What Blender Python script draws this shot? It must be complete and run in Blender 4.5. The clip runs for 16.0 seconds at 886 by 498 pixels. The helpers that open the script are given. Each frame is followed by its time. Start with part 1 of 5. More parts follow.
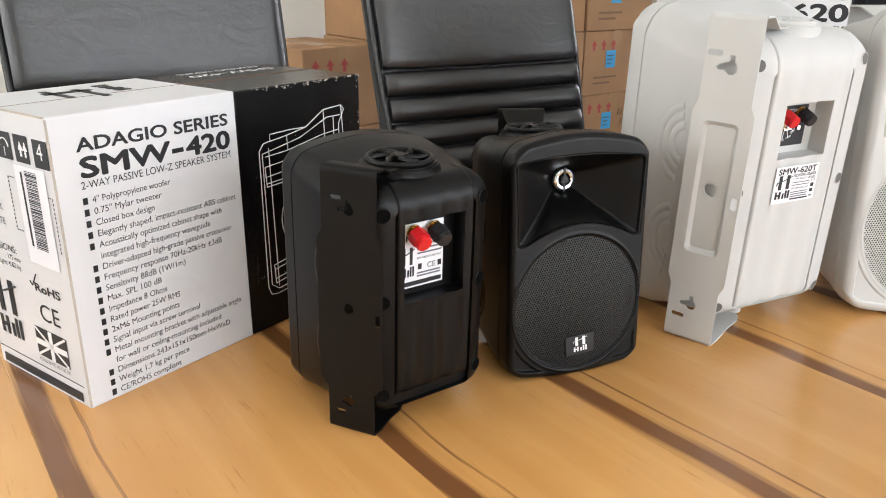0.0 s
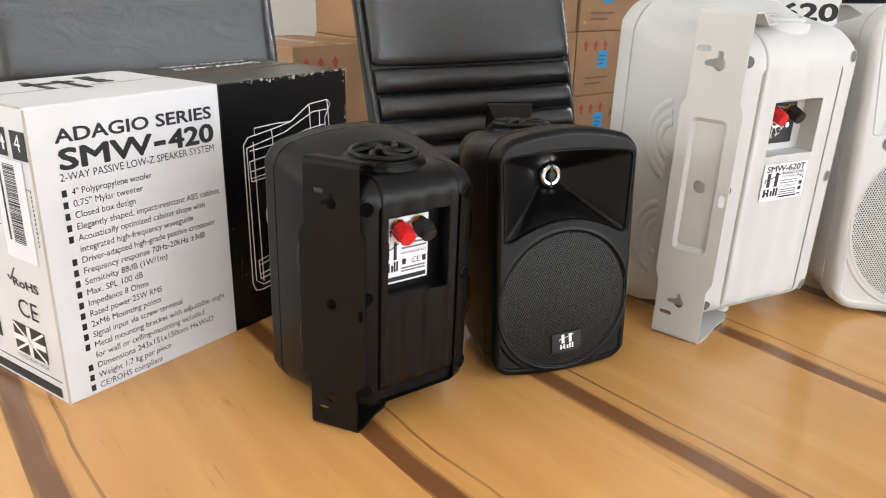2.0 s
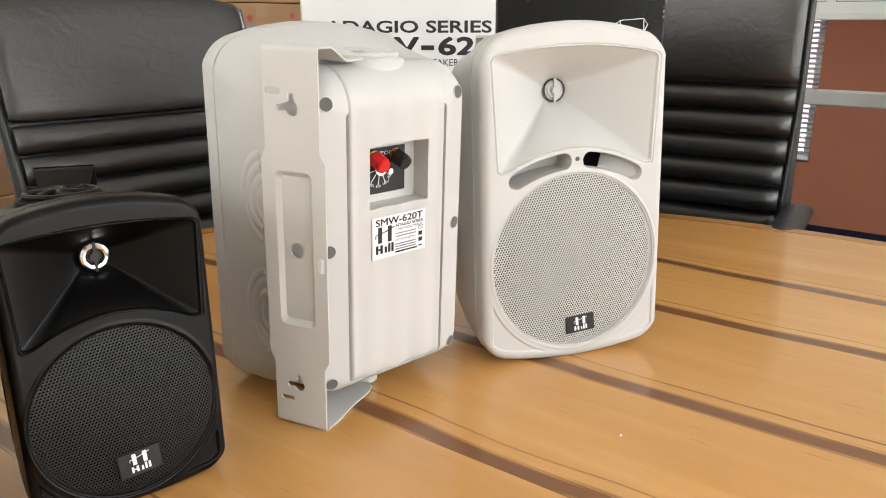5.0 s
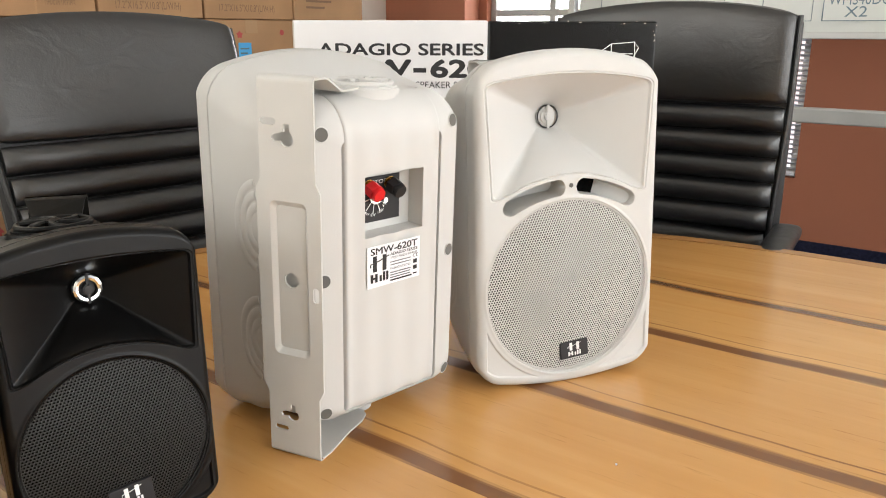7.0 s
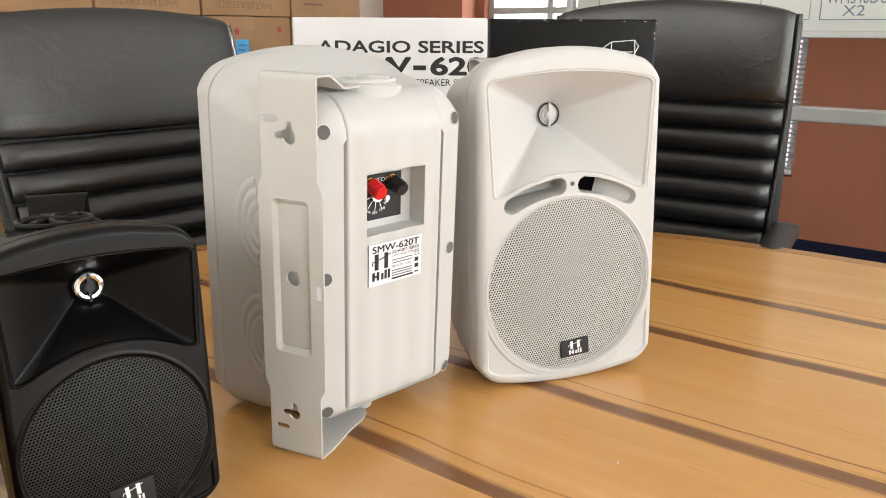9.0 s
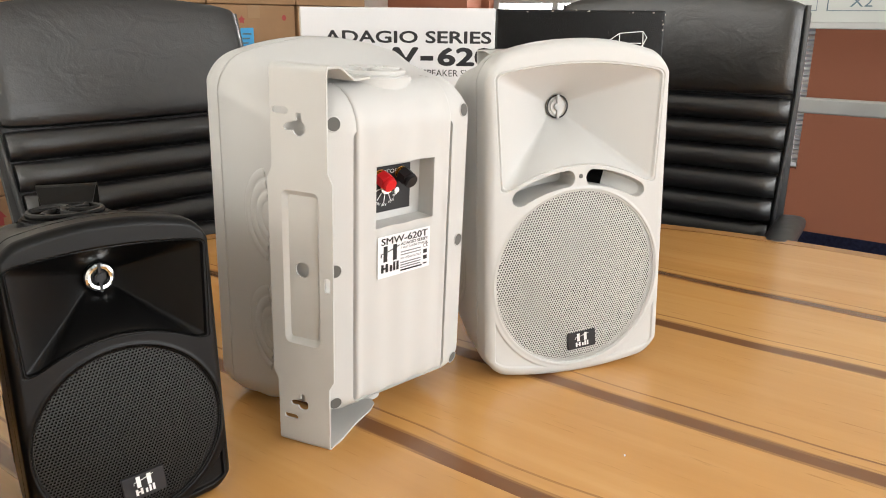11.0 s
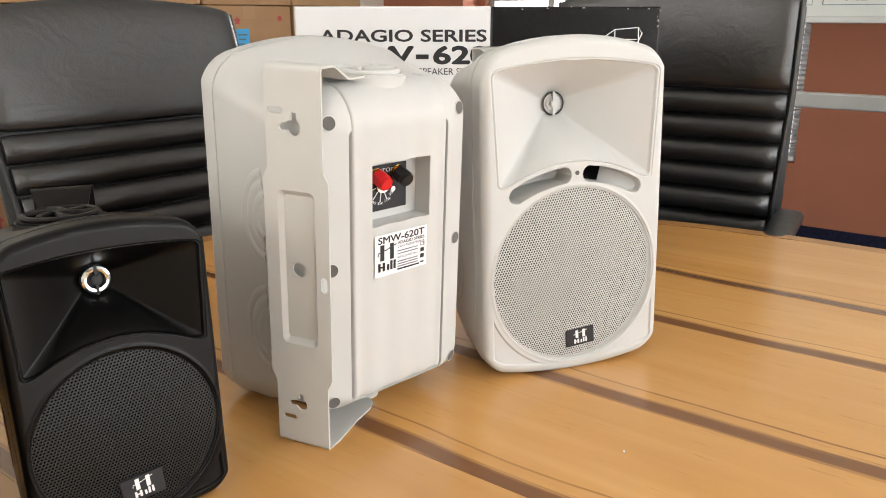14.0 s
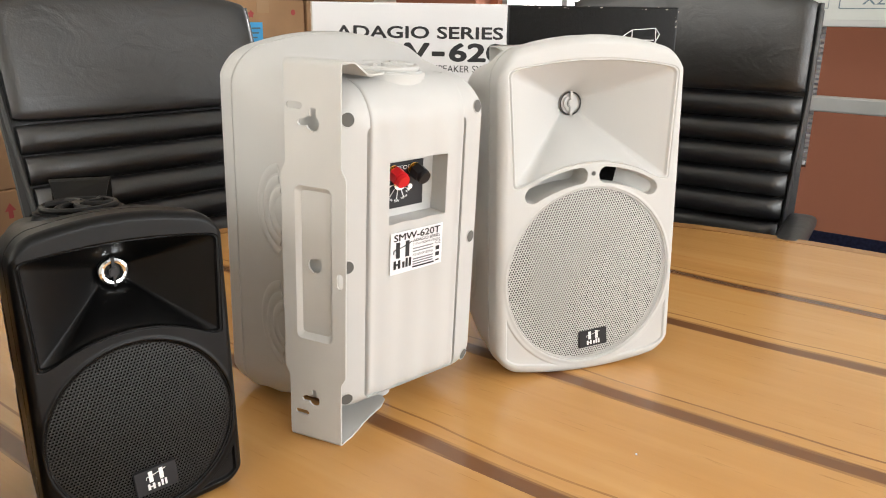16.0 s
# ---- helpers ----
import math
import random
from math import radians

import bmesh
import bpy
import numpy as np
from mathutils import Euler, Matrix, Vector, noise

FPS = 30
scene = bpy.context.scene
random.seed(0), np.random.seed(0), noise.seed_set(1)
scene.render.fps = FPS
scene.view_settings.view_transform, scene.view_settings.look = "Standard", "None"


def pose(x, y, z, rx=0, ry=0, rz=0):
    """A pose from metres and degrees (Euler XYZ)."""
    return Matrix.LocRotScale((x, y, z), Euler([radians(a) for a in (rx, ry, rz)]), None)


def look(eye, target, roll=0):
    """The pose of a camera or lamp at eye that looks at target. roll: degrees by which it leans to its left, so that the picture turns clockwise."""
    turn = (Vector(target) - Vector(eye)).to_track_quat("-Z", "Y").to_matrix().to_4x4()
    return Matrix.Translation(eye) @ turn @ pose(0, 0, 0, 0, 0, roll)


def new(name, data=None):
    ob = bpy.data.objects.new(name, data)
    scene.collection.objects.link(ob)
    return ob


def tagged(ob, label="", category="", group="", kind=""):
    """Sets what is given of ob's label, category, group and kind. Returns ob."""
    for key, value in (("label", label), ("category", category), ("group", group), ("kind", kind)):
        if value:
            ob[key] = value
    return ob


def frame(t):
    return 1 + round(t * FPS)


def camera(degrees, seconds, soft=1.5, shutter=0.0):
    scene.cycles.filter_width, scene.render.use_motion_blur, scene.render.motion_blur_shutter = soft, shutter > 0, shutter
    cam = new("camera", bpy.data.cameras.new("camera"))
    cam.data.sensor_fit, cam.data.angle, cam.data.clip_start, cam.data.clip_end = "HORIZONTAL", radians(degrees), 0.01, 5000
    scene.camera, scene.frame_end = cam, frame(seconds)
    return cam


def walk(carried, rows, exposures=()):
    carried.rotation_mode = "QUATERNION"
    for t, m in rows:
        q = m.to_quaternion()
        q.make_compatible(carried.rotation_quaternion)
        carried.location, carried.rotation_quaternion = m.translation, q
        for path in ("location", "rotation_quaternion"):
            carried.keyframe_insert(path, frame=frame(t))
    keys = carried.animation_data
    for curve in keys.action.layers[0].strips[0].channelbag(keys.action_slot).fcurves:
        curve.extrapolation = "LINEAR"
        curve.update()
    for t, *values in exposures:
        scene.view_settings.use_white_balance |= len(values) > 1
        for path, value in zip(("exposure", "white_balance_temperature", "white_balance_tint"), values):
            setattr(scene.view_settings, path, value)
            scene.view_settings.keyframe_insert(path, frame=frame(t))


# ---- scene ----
cam = camera(59.7, 16.0, soft=1.0, shutter=0.5)
PATH = [
    (0, (0.0677, 0.0677, 1.1498), (1.1205, 1.4918, 0.5172), 0.5),
    (0.5, (0.0667, 0.0667, 1.1498), (1.1092, 1.4984, 0.521), 0.1),
    (1, (0.0724, 0.063, 1.147), (1.1177, 1.4918, 0.5144), -0.0),
    (1.5, (0.0714, 0.063, 1.1461), (1.1271, 1.4871, 0.5191), 0.6),
    (2, (0.0771, 0.0686, 1.1423), (1.1449, 1.4814, 0.5116), 1.0),
    (2.5, (0.0959, 0.0611, 1.1357), (1.2004, 1.4438, 0.5003), 1.7),
    (3, (0.1617, 0.031, 1.1376), (1.3536, 1.3433, 0.5116), 1.9),
    (3.5, (0.2754, 0.0009, 1.131), (1.5942, 1.2032, 0.5417), 0.9),
    (4, (0.3328, -0.0009, 1.131), (1.7193, 1.1383, 0.5708), 0.3),
    (4.2, (0.3299, 0.0075, 1.131), (1.7352, 1.1308, 0.5868), 0.2),
    (6.5, (0.3318, 0.0348, 1.148), (1.7757, 1.1158, 0.6178), -0.1),
    (7, (0.3309, 0.0357, 1.1498), (1.7841, 1.1139, 0.6413), 0.1),
    (7.5, (0.3318, 0.0367, 1.1489), (1.7907, 1.112, 0.6479), 0.2),
    (8, (0.329, 0.0385, 1.1498), (1.7888, 1.113, 0.6479), 0.2),
    (8.5, (0.3299, 0.0404, 1.1489), (1.7888, 1.112, 0.6404), 0.2),
    (9, (0.329, 0.0414, 1.1498), (1.7869, 1.1111, 0.6357), 0.3),
    (11.5, (0.3252, 0.047, 1.1527), (1.7691, 1.1214, 0.6084), 0.5),
    (12, (0.3252, 0.047, 1.1527), (1.7644, 1.1252, 0.6056), 0.4),
    (12.5, (0.3252, 0.047, 1.1517), (1.7738, 1.1167, 0.6112), 0.4),
    (13, (0.3243, 0.0479, 1.1517), (1.7794, 1.1111, 0.6159), 0.4),
    (13.5, (0.3243, 0.0479, 1.1545), (1.7794, 1.1101, 0.6169), 0.5),
    (14, (0.3271, 0.0451, 1.1517), (1.7766, 1.113, 0.6103), -0.1),
    (14.5, (0.329, 0.0442, 1.1498), (1.7757, 1.113, 0.6056), -0.1),
    (15, (0.3262, 0.0479, 1.1527), (1.7757, 1.1148, 0.6084), 0.3),
    (15.5, (0.3262, 0.047, 1.1517), (1.7691, 1.1214, 0.6046), 0.3),
    (16, (0.3234, 0.0536, 1.1527), (1.7616, 1.1327, 0.6037), 0.9),
]
EXPOSURES = [(0, 0.10, 6080, 10), (3.0, 0.11, 6080, 10), (3.5, 0.14, 6080, 10), (4.2, 0.10, 6250, 10), (6.5, 0.08, 6480, 10), (16, 0.08, 6480, 10)]
walk(cam, [(t, look(eye, target, roll)) for t, eye, target, roll in PATH], EXPOSURES)
from mathutils.bvhtree import BVHTree
# ---- world and large lights ----
world = bpy.data.worlds.new("sky")
scene.world = world
world.use_nodes = True
wn = world.node_tree.nodes
sky = wn.new("ShaderNodeTexSky")
sky.sky_type, sky.sun_disc, sky.sun_elevation, sky.sun_rotation = "NISHITA", False, radians(48), radians(150)
world.node_tree.links.new(sky.outputs[0], wn["Background"].inputs[0])
wn["Background"].inputs[1].default_value = 0.12


def area(name, m, sx, sy, power, colour=(1, 1, 1)):
    d = bpy.data.lights.new(name, "AREA")
    d.shape, d.size, d.size_y, d.energy, d.color = "RECTANGLE", sx, sy, power, colour
    ob = new(name, d)
    ob.matrix_world = m
    return ob


X1_WALL = 4.6
# daylight standing in the window openings behind the camera and in the east wall
area("daylight_south", look((1.6, -2.55, 1.6), (1.4, 0, 2.3)), 5.0, 1.5, 129, (0.97, 0.97, 0.95))
# added fill at an unseen west opening, brightens north wall and left-facing sides
area("fill_west", look((-1.95, 1.95, 1.6), (0, 1.9, 2.3)), 2.8, 1.35, 55, (1.0, 0.95, 0.87))
area("daylight_east", look((X1_WALL + .14, 2.515, 1.3), (0, 2.515, 1.3)), .66, 1.5, 34, (0.95, 0.98, 1.0))


# ---- materials ----
def mat(name, colour, rough=0.5, metal=0.0, spec=0.5, coat=0.0):
    m = bpy.data.materials.new(name)
    m.use_nodes = True
    b = m.node_tree.nodes["Principled BSDF"]
    b.inputs["Base Color"].default_value = (*colour, 1)
    b.inputs["Roughness"].default_value = rough
    b.inputs["Metallic"].default_value = metal
    b.inputs["Specular IOR Level"].default_value = spec
    b.inputs["Coat Weight"].default_value = coat
    b.inputs["Coat Roughness"].default_value = 0.12
    return m


def node(m, kind, **inputs):
    n = m.node_tree.nodes.new(kind)
    for key, value in inputs.items():
        n.inputs[key].default_value = value
    return n


def wire(m, a, out, b, inp):
    m.node_tree.links.new(a.outputs[out], b.inputs[inp])


def coords(m, scale, kind="Object"):
    tc = node(m, "ShaderNodeTexCoord")
    mp = node(m, "ShaderNodeMapping")
    mp.inputs["Scale"].default_value = scale
    wire(m, tc, kind, mp, "Vector")
    return mp


def ramp(m, stops):
    r = node(m, "ShaderNodeValToRGB")
    e = r.color_ramp.elements
    while len(e) < len(stops):
        e.new(0.5)
    for el, (p, c) in zip(e, stops):
        el.position, el.color = p, (*c, 1)
    return r


def grainy(m, scale, amount, tone=0.0, big=6.0, detail=4.0, stretch=(1, 1, 1)):
    """Fine relief from noise, and a slow drift of the tone and gloss."""
    b = m.node_tree.nodes["Principled BSDF"]
    mp = coords(m, stretch)
    n = node(m, "ShaderNodeTexNoise", Scale=scale, Detail=detail)
    wire(m, mp, "Vector", n, "Vector")
    bump = node(m, "ShaderNodeBump", Strength=amount, Distance=0.001)
    wire(m, n, "Fac", bump, "Height")
    wire(m, bump, "Normal", b, "Normal")
    if tone:
        n2 = node(m, "ShaderNodeTexNoise", Scale=big, Detail=5.0)
        wire(m, mp, "Vector", n2, "Vector")
        c = b.inputs["Base Color"].default_value[:3]
        r = ramp(m, [(0.3, [v * (1 - tone) for v in c]), (0.7, [min(1, v * (1 + tone)) for v in c])])
        wire(m, n2, "Fac", r, "Fac")
        wire(m, r, "Color", b, "Base Color")
        rr = node(m, "ShaderNodeMapRange")
        base = b.inputs["Roughness"].default_value
        rr.inputs["To Min"].default_value, rr.inputs["To Max"].default_value = base * 0.85, min(1, base * 1.15)
        wire(m, n2, "Fac", rr, "Value")
        wire(m, rr, "Result", b, "Roughness")
    return m


def wood(name, dark, mid, light, rough, ring=30, heart=None):
    """Varnished timber with its grain along y; each board has its own tone."""
    m = mat(name, mid, rough, coat=0.35)
    b = m.node_tree.nodes["Principled BSDF"]
    tc = node(m, "ShaderNodeTexCoord")
    info = node(m, "ShaderNodeObjectInfo")
    off = node(m, "ShaderNodeVectorMath")
    off.operation = "MULTIPLY_ADD"
    off.inputs[1].default_value = (7, 13, 3)
    wire(m, info, "Random", off, 0)
    wire(m, tc, "Object", off, 2)
    mp = node(m, "ShaderNodeMapping")
    mp.inputs["Scale"].default_value = (ring, 1.6, 1)
    wire(m, off, "Vector", mp, "Vector")
    n = node(m, "ShaderNodeTexNoise", Scale=1.0, Detail=6.0, Roughness=0.6, Distortion=0.8)
    wire(m, mp, "Vector", n, "Vector")
    mp2 = node(m, "ShaderNodeMapping")
    mp2.inputs["Scale"].default_value = (5, 0.9, 1)
    wire(m, off, "Vector", mp2, "Vector")
    n2 = node(m, "ShaderNodeTexNoise", Scale=1.0, Detail=3.0, Distortion=1.5)
    wire(m, mp2, "Vector", n2, "Vector")
    mix = node(m, "ShaderNodeMath")
    mix.operation = "MULTIPLY_ADD"
    mix.inputs[1].default_value = 0.45
    wire(m, n, "Fac", mix, 0)
    half = node(m, "ShaderNodeMath")
    half.operation = "MULTIPLY"
    half.inputs[1].default_value = 0.55
    wire(m, n2, "Fac", half, 0)
    wire(m, half, 0, mix, 2)
    r = ramp(m, [(0.32, dark), (0.5, mid), (0.66, light)])
    wire(m, mix, 0, r, "Fac")
    hsv = node(m, "ShaderNodeHueSaturation")
    mr = node(m, "ShaderNodeMapRange")
    mr.inputs["To Min"].default_value, mr.inputs["To Max"].default_value = 0.9, 1.08
    wire(m, info, "Random", mr, "Value")
    wire(m, mr, "Result", hsv, "Value")
    wire(m, r, "Color", hsv, "Color")
    mp5 = node(m, "ShaderNodeMapping")
    mp5.inputs["Scale"].default_value = (260, 16, 1)
    wire(m, off, "Vector", mp5, "Vector")
    n5 = node(m, "ShaderNodeTexNoise", Scale=1.0, Detail=3.0, Roughness=0.6)
    wire(m, mp5, "Vector", n5, "Vector")
    fl = ramp(m, [(0.64, (0, 0, 0)), (0.76, (0.55, 0.55, 0.55))])
    wire(m, n5, "Fac", fl, "Fac")
    fleck = node(m, "ShaderNodeMix")
    fleck.data_type = "RGBA"
    wire(m, fl, "Color", fleck, 0)
    wire(m, hsv, "Color", fleck, 6)
    fleck.inputs[7].default_value = (dark[0] * 0.62, dark[1] * 0.55, dark[2] * 0.5, 1)
    m.node_tree.links.new(fleck.outputs[2], b.inputs["Base Color"])
    if heart:
        # heartwood: dense at the joint, feathering out in streaks
        sep = node(m, "ShaderNodeSeparateXYZ")
        wire(m, tc, "Object", sep, 0)
        mp3 = node(m, "ShaderNodeMapping")
        mp3.inputs["Scale"].default_value = (190, 1.5, 1)
        wire(m, off, "Vector", mp3, "Vector")
        n3 = node(m, "ShaderNodeTexNoise", Scale=1.0, Detail=5.0, Roughness=0.7)
        wire(m, mp3, "Vector", n3, "Vector")
        mp4 = node(m, "ShaderNodeMapping")
        mp4.inputs["Scale"].default_value = (2, 3.5, 1)
        wire(m, off, "Vector", mp4, "Vector")
        n4 = node(m, "ShaderNodeTexNoise", Scale=1.0, Detail=2.0)
        wire(m, mp4, "Vector", n4, "Vector")
        # distance from the middle of the dark band, which wanders along the board
        wob = node(m, "ShaderNodeMath")
        wob.operation = "MULTIPLY_ADD"
        wob.inputs[1].default_value = -0.030
        wire(m, n4, "Fac", wob, 0)
        wire(m, sep, "X", wob, 2)
        edge = node(m, "ShaderNodeMath")
        edge.operation = "ABSOLUTE"
        wire(m, wob, 0, edge, 0)
        near = node(m, "ShaderNodeMapRange")
        near.inputs["From Min"].default_value, near.inputs["From Max"].default_value = 0.024, 0.003
        wire(m, edge, 0, near, "Value")
        # a thin line running beside it
        off2 = node(m, "ShaderNodeMath")
        off2.operation = "SUBTRACT"
        off2.inputs[1].default_value = 0.031
        wire(m, wob, 0, off2, 0)
        abs2 = node(m, "ShaderNodeMath")
        abs2.operation = "ABSOLUTE"
        wire(m, off2, 0, abs2, 0)
        thin = node(m, "ShaderNodeMapRange")
        thin.inputs["From Min"].default_value, thin.inputs["From Max"].default_value = 0.0032, 0.0012
        thin.inputs["To Max"].default_value = 0.62
        wire(m, abs2, 0, thin, "Value")
        both = node(m, "ShaderNodeMath")
        both.operation = "MAXIMUM"
        wire(m, near, "Result", both, 0)
        wire(m, thin, "Result", both, 1)
        sub = node(m, "ShaderNodeMath")
        sub.operation = "MULTIPLY_ADD"
        sub.inputs[1].default_value = 1.1
        sub.inputs[2].default_value = -0.05
        wire(m, both, 0, sub, 0)
        addn = node(m, "ShaderNodeMath")
        addn.operation = "SUBTRACT"
        wire(m, sub, 0, addn, 0)
        wire(m, n3, "Fac", addn, 1)
        st = node(m, "ShaderNodeMapRange")
        st.inputs["From Min"].default_value, st.inputs["From Max"].default_value = -0.12, 0.28
        wire(m, addn, 0, st, "Value")
        mx = node(m, "ShaderNodeMix")
        mx.data_type = "RGBA"
        wire(m, st, "Result", mx, 0)
        m.node_tree.links.new(fleck.outputs[2], mx.inputs[6])
        mx.inputs[7].default_value = (*heart, 1)
        m.node_tree.links.new(mx.outputs[2], b.inputs["Base Color"])
    bump = node(m, "ShaderNodeBump", Strength=0.05, Distance=0.001)
    wire(m, n, "Fac", bump, "Height")
    wire(m, bump, "Normal", b, "Normal")
    return m


BLACK = grainy(mat("black_abs", (0.0022, 0.0021, 0.0021), 0.36, spec=0.21), 1500, 0.07, 0.15, 14)
BLACKMETAL = grainy(mat("black_powder_coat", (0.0048, 0.0042, 0.0034), 0.42, spec=0.17), 1400, 0.2, 0.1, 20)
BLACKMESH = mat("black_mesh", (0.016, 0.016, 0.0165), 0.36, spec=0.45)
DEEP = mat("deep_black", (0.002, 0.002, 0.002), 0.9, spec=0.05)
WHITE = grainy(mat("white_abs", (0.525, 0.525, 0.512), 0.42, spec=0.4), 900, 0.12, 0.02, 9)
WHITEMETAL = grainy(mat("white_powder_coat", (0.52, 0.52, 0.5), 0.45, spec=0.4), 1500, 0.2, 0.02, 20)
WHITEMESH = mat("white_mesh", (0.6, 0.6, 0.585), 0.45)
CLOTH = mat("grey_cloth", (0.04, 0.04, 0.04), 0.9)
CHROME = mat("chrome", (0.8, 0.8, 0.8), 0.12, 1.0)
BRASS = mat("brass", (0.75, 0.55, 0.25), 0.25, 1.0)
RED = mat("red_plastic", (0.6, 0.015, 0.02), 0.3)
INK = mat("black_ink", (0.012, 0.012, 0.014), 0.55)
FINEINK = mat("grey_fine_print", (0.16, 0.16, 0.17), 0.6)
INKWHITE = mat("white_ink", (0.8, 0.8, 0.8), 0.55)
STICKER = mat("white_sticker", (0.8, 0.8, 0.83), 0.35)
CARDWHITE = grainy(mat("white_printed_card", (0.66, 0.66, 0.67), 0.5), 300, 0.15, 0.03, 8)
CARDBLACK = grainy(mat("black_printed_card", (0.005, 0.005, 0.0055), 0.24, spec=0.25), 260, 0.3, 0.3, 9)


def scuffed(m, pale, lo, hi, scale, stretch):
    """Worn specks and rubbed streaks in a printed surface."""
    b = m.node_tree.nodes["Principled BSDF"]
    mp = coords(m, stretch)
    n = node(m, "ShaderNodeTexNoise", Scale=scale, Detail=9.0, Roughness=0.72)
    wire(m, mp, "Vector", n, "Vector")
    r = ramp(m, [(lo, (0, 0, 0)), (hi, (1, 1, 1))])
    wire(m, n, "Fac", r, "Fac")
    mx = node(m, "ShaderNodeMix")
    mx.data_type = "RGBA"
    wire(m, r, "Color", mx, 0)
    if b.inputs["Base Color"].links:
        m.node_tree.links.new(b.inputs["Base Color"].links[0].from_socket, mx.inputs[6])
    else:
        mx.inputs[6].default_value = b.inputs["Base Color"].default_value
    mx.inputs[7].default_value = (*pale, 1)
    m.node_tree.links.new(mx.outputs[2], b.inputs["Base Color"])
    return m


def wrinkled(m, scale, strength, distance):
    """Soft folds under the fine grain."""
    b = m.node_tree.nodes["Principled BSDF"]
    fine = b.inputs["Normal"].links[0].from_node
    mp = coords(m, (1, 1, 1.6))
    n = node(m, "ShaderNodeTexNoise", Scale=scale, Detail=3.0, Distortion=1.6)
    wire(m, mp, "Vector", n, "Vector")
    bump = node(m, "ShaderNodeBump", Strength=strength, Distance=distance)
    wire(m, n, "Fac", bump, "Height")
    m.node_tree.links.new(bump.outputs["Normal"], fine.inputs["Normal"])
    return m


scuffed(CARDBLACK, (0.20, 0.20, 0.20), 0.63, 0.74, 60, (1, 1, 0.12))
scuffed(CARDWHITE, (0.5, 0.47, 0.43), 0.70, 0.85, 30, (1, 1, 1))
BAREBOARD = grainy(mat("bare_board", (0.46, 0.41, 0.35), 0.8), 200, 0.2, 0.15, 40)
KRAFT = grainy(mat("brown_cardboard", (0.38, 0.22, 0.112), 0.7, spec=0.25), 60, 0.25, 0.12, 5)
KRAFTINK = mat("brown_ink", (0.2, 0.11, 0.06), 0.7)
REDINK = mat("red_ink", (0.42, 0.06, 0.05), 0.6)
BLUETAPE = mat("blue_label", (0.06, 0.38, 0.72), 0.5)
TAPE = mat("clear_tape", (0.42, 0.265, 0.145), 0.25)
LEATHER = grainy(mat("black_leather", (0.0062, 0.0064, 0.0069), 0.41, spec=1.0), 260, 0.3, 0.2, 7, 8)
wrinkled(LEATHER, 11, 0.3, 0.006)
CHAIRFRAME = mat("black_nylon", (0.015, 0.015, 0.016), 0.4)
WALLPAINT = grainy(mat("cream_paint", (0.86, 0.83, 0.74), 0.75), 250, 0.1, 0.02, 2)
TERRACOTTA = grainy(mat("terracotta_paint", (0.38, 0.142, 0.078), 0.7), 250, 0.1, 0.04, 1.5)
CARPET = grainy(mat("navy_carpet", (0.016, 0.018, 0.04), 0.95, spec=0.1), 500, 0.8, 0.35, 60)
CEILING = grainy(mat("ceiling_white", (0.86, 0.86, 0.84), 0.85), 180, 0.2, 0.02, 3)
BOARDWHITE = mat("whiteboard_enamel", (0.56, 0.59, 0.56), 0.2)
ALU = grainy(mat("grey_aluminium", (0.5, 0.51, 0.5), 0.4, 0.3), 300, 0.05, 0.04, 10)
BLIND = mat("blind_slat", (0.75, 0.78, 0.82), 0.5)
MARKER = mat("marker_ink", (0.1, 0.16, 0.2), 0.5)
PLANK = wood("honey_timber", (0.545, 0.268, 0.076), (0.605, 0.312, 0.096), (0.665, 0.365, 0.122), 0.24, heart=(0.19, 0.078, 0.026))
STRIP = wood("walnut_inlay", (0.05, 0.02, 0.008), (0.13, 0.055, 0.02), (0.24, 0.11, 0.04), 0.26, 160)
EDGEWOOD = wood("edge_timber", (0.33, 0.15, 0.045), (0.43, 0.21, 0.07), (0.52, 0.29, 0.11), 0.26)
GLASS = mat("window_glass", (1, 1, 1), 0.02)
GLASS.node_tree.nodes["Principled BSDF"].inputs["Transmission Weight"].default_value = 1.0


# ---- building helpers ----
def link(name, verts, faces, material, parent=None, label="", smooth=False):
    me = bpy.data.meshes.new(name)
    me.from_pydata(verts, [], faces)
    me.update()
    me.materials.append(material)
    ob = new(name, me)
    if smooth:
        me.shade_smooth()
        me.set_sharp_from_angle(angle=radians(35))
    if parent:
        ob.parent = parent
    if label:
        ob["label"] = label
    return ob


def part(name, bm, material, parent=None, label="", smooth=False):
    bmesh.ops.recalc_face_normals(bm, faces=bm.faces)
    me = bpy.data.meshes.new(name)
    bm.to_mesh(me)
    bm.free()
    me.materials.append(material)
    if smooth:
        me.shade_smooth()
        me.set_sharp_from_angle(angle=radians(35))
    ob = new(name, me)
    if parent:
        ob.parent = parent
    if label:
        ob["label"] = label
    return ob


def thing(name, m, label, category, group="", kind=""):
    ob = new(name)
    ob.empty_display_size = 0.05
    ob.matrix_basis = m
    return tagged(ob, label, category, group, kind)


def box_bm(x0, x1, y0, y1, z0, z1, bevel=0.0, seg=2, m=None):
    bm = bmesh.new()
    vs = bmesh.ops.create_cube(bm, size=1)["verts"]
    for v in vs:
        v.co = Vector((x0 + (v.co.x + 0.5) * (x1 - x0), y0 + (v.co.y + 0.5) * (y1 - y0), z0 + (v.co.z + 0.5) * (z1 - z0)))
    if bevel:
        bmesh.ops.bevel(bm, geom=bm.edges[:], offset=bevel, segments=seg, affect="EDGES", profile=0.5)
    if m is not None:
        bm.transform(m)
    return bm


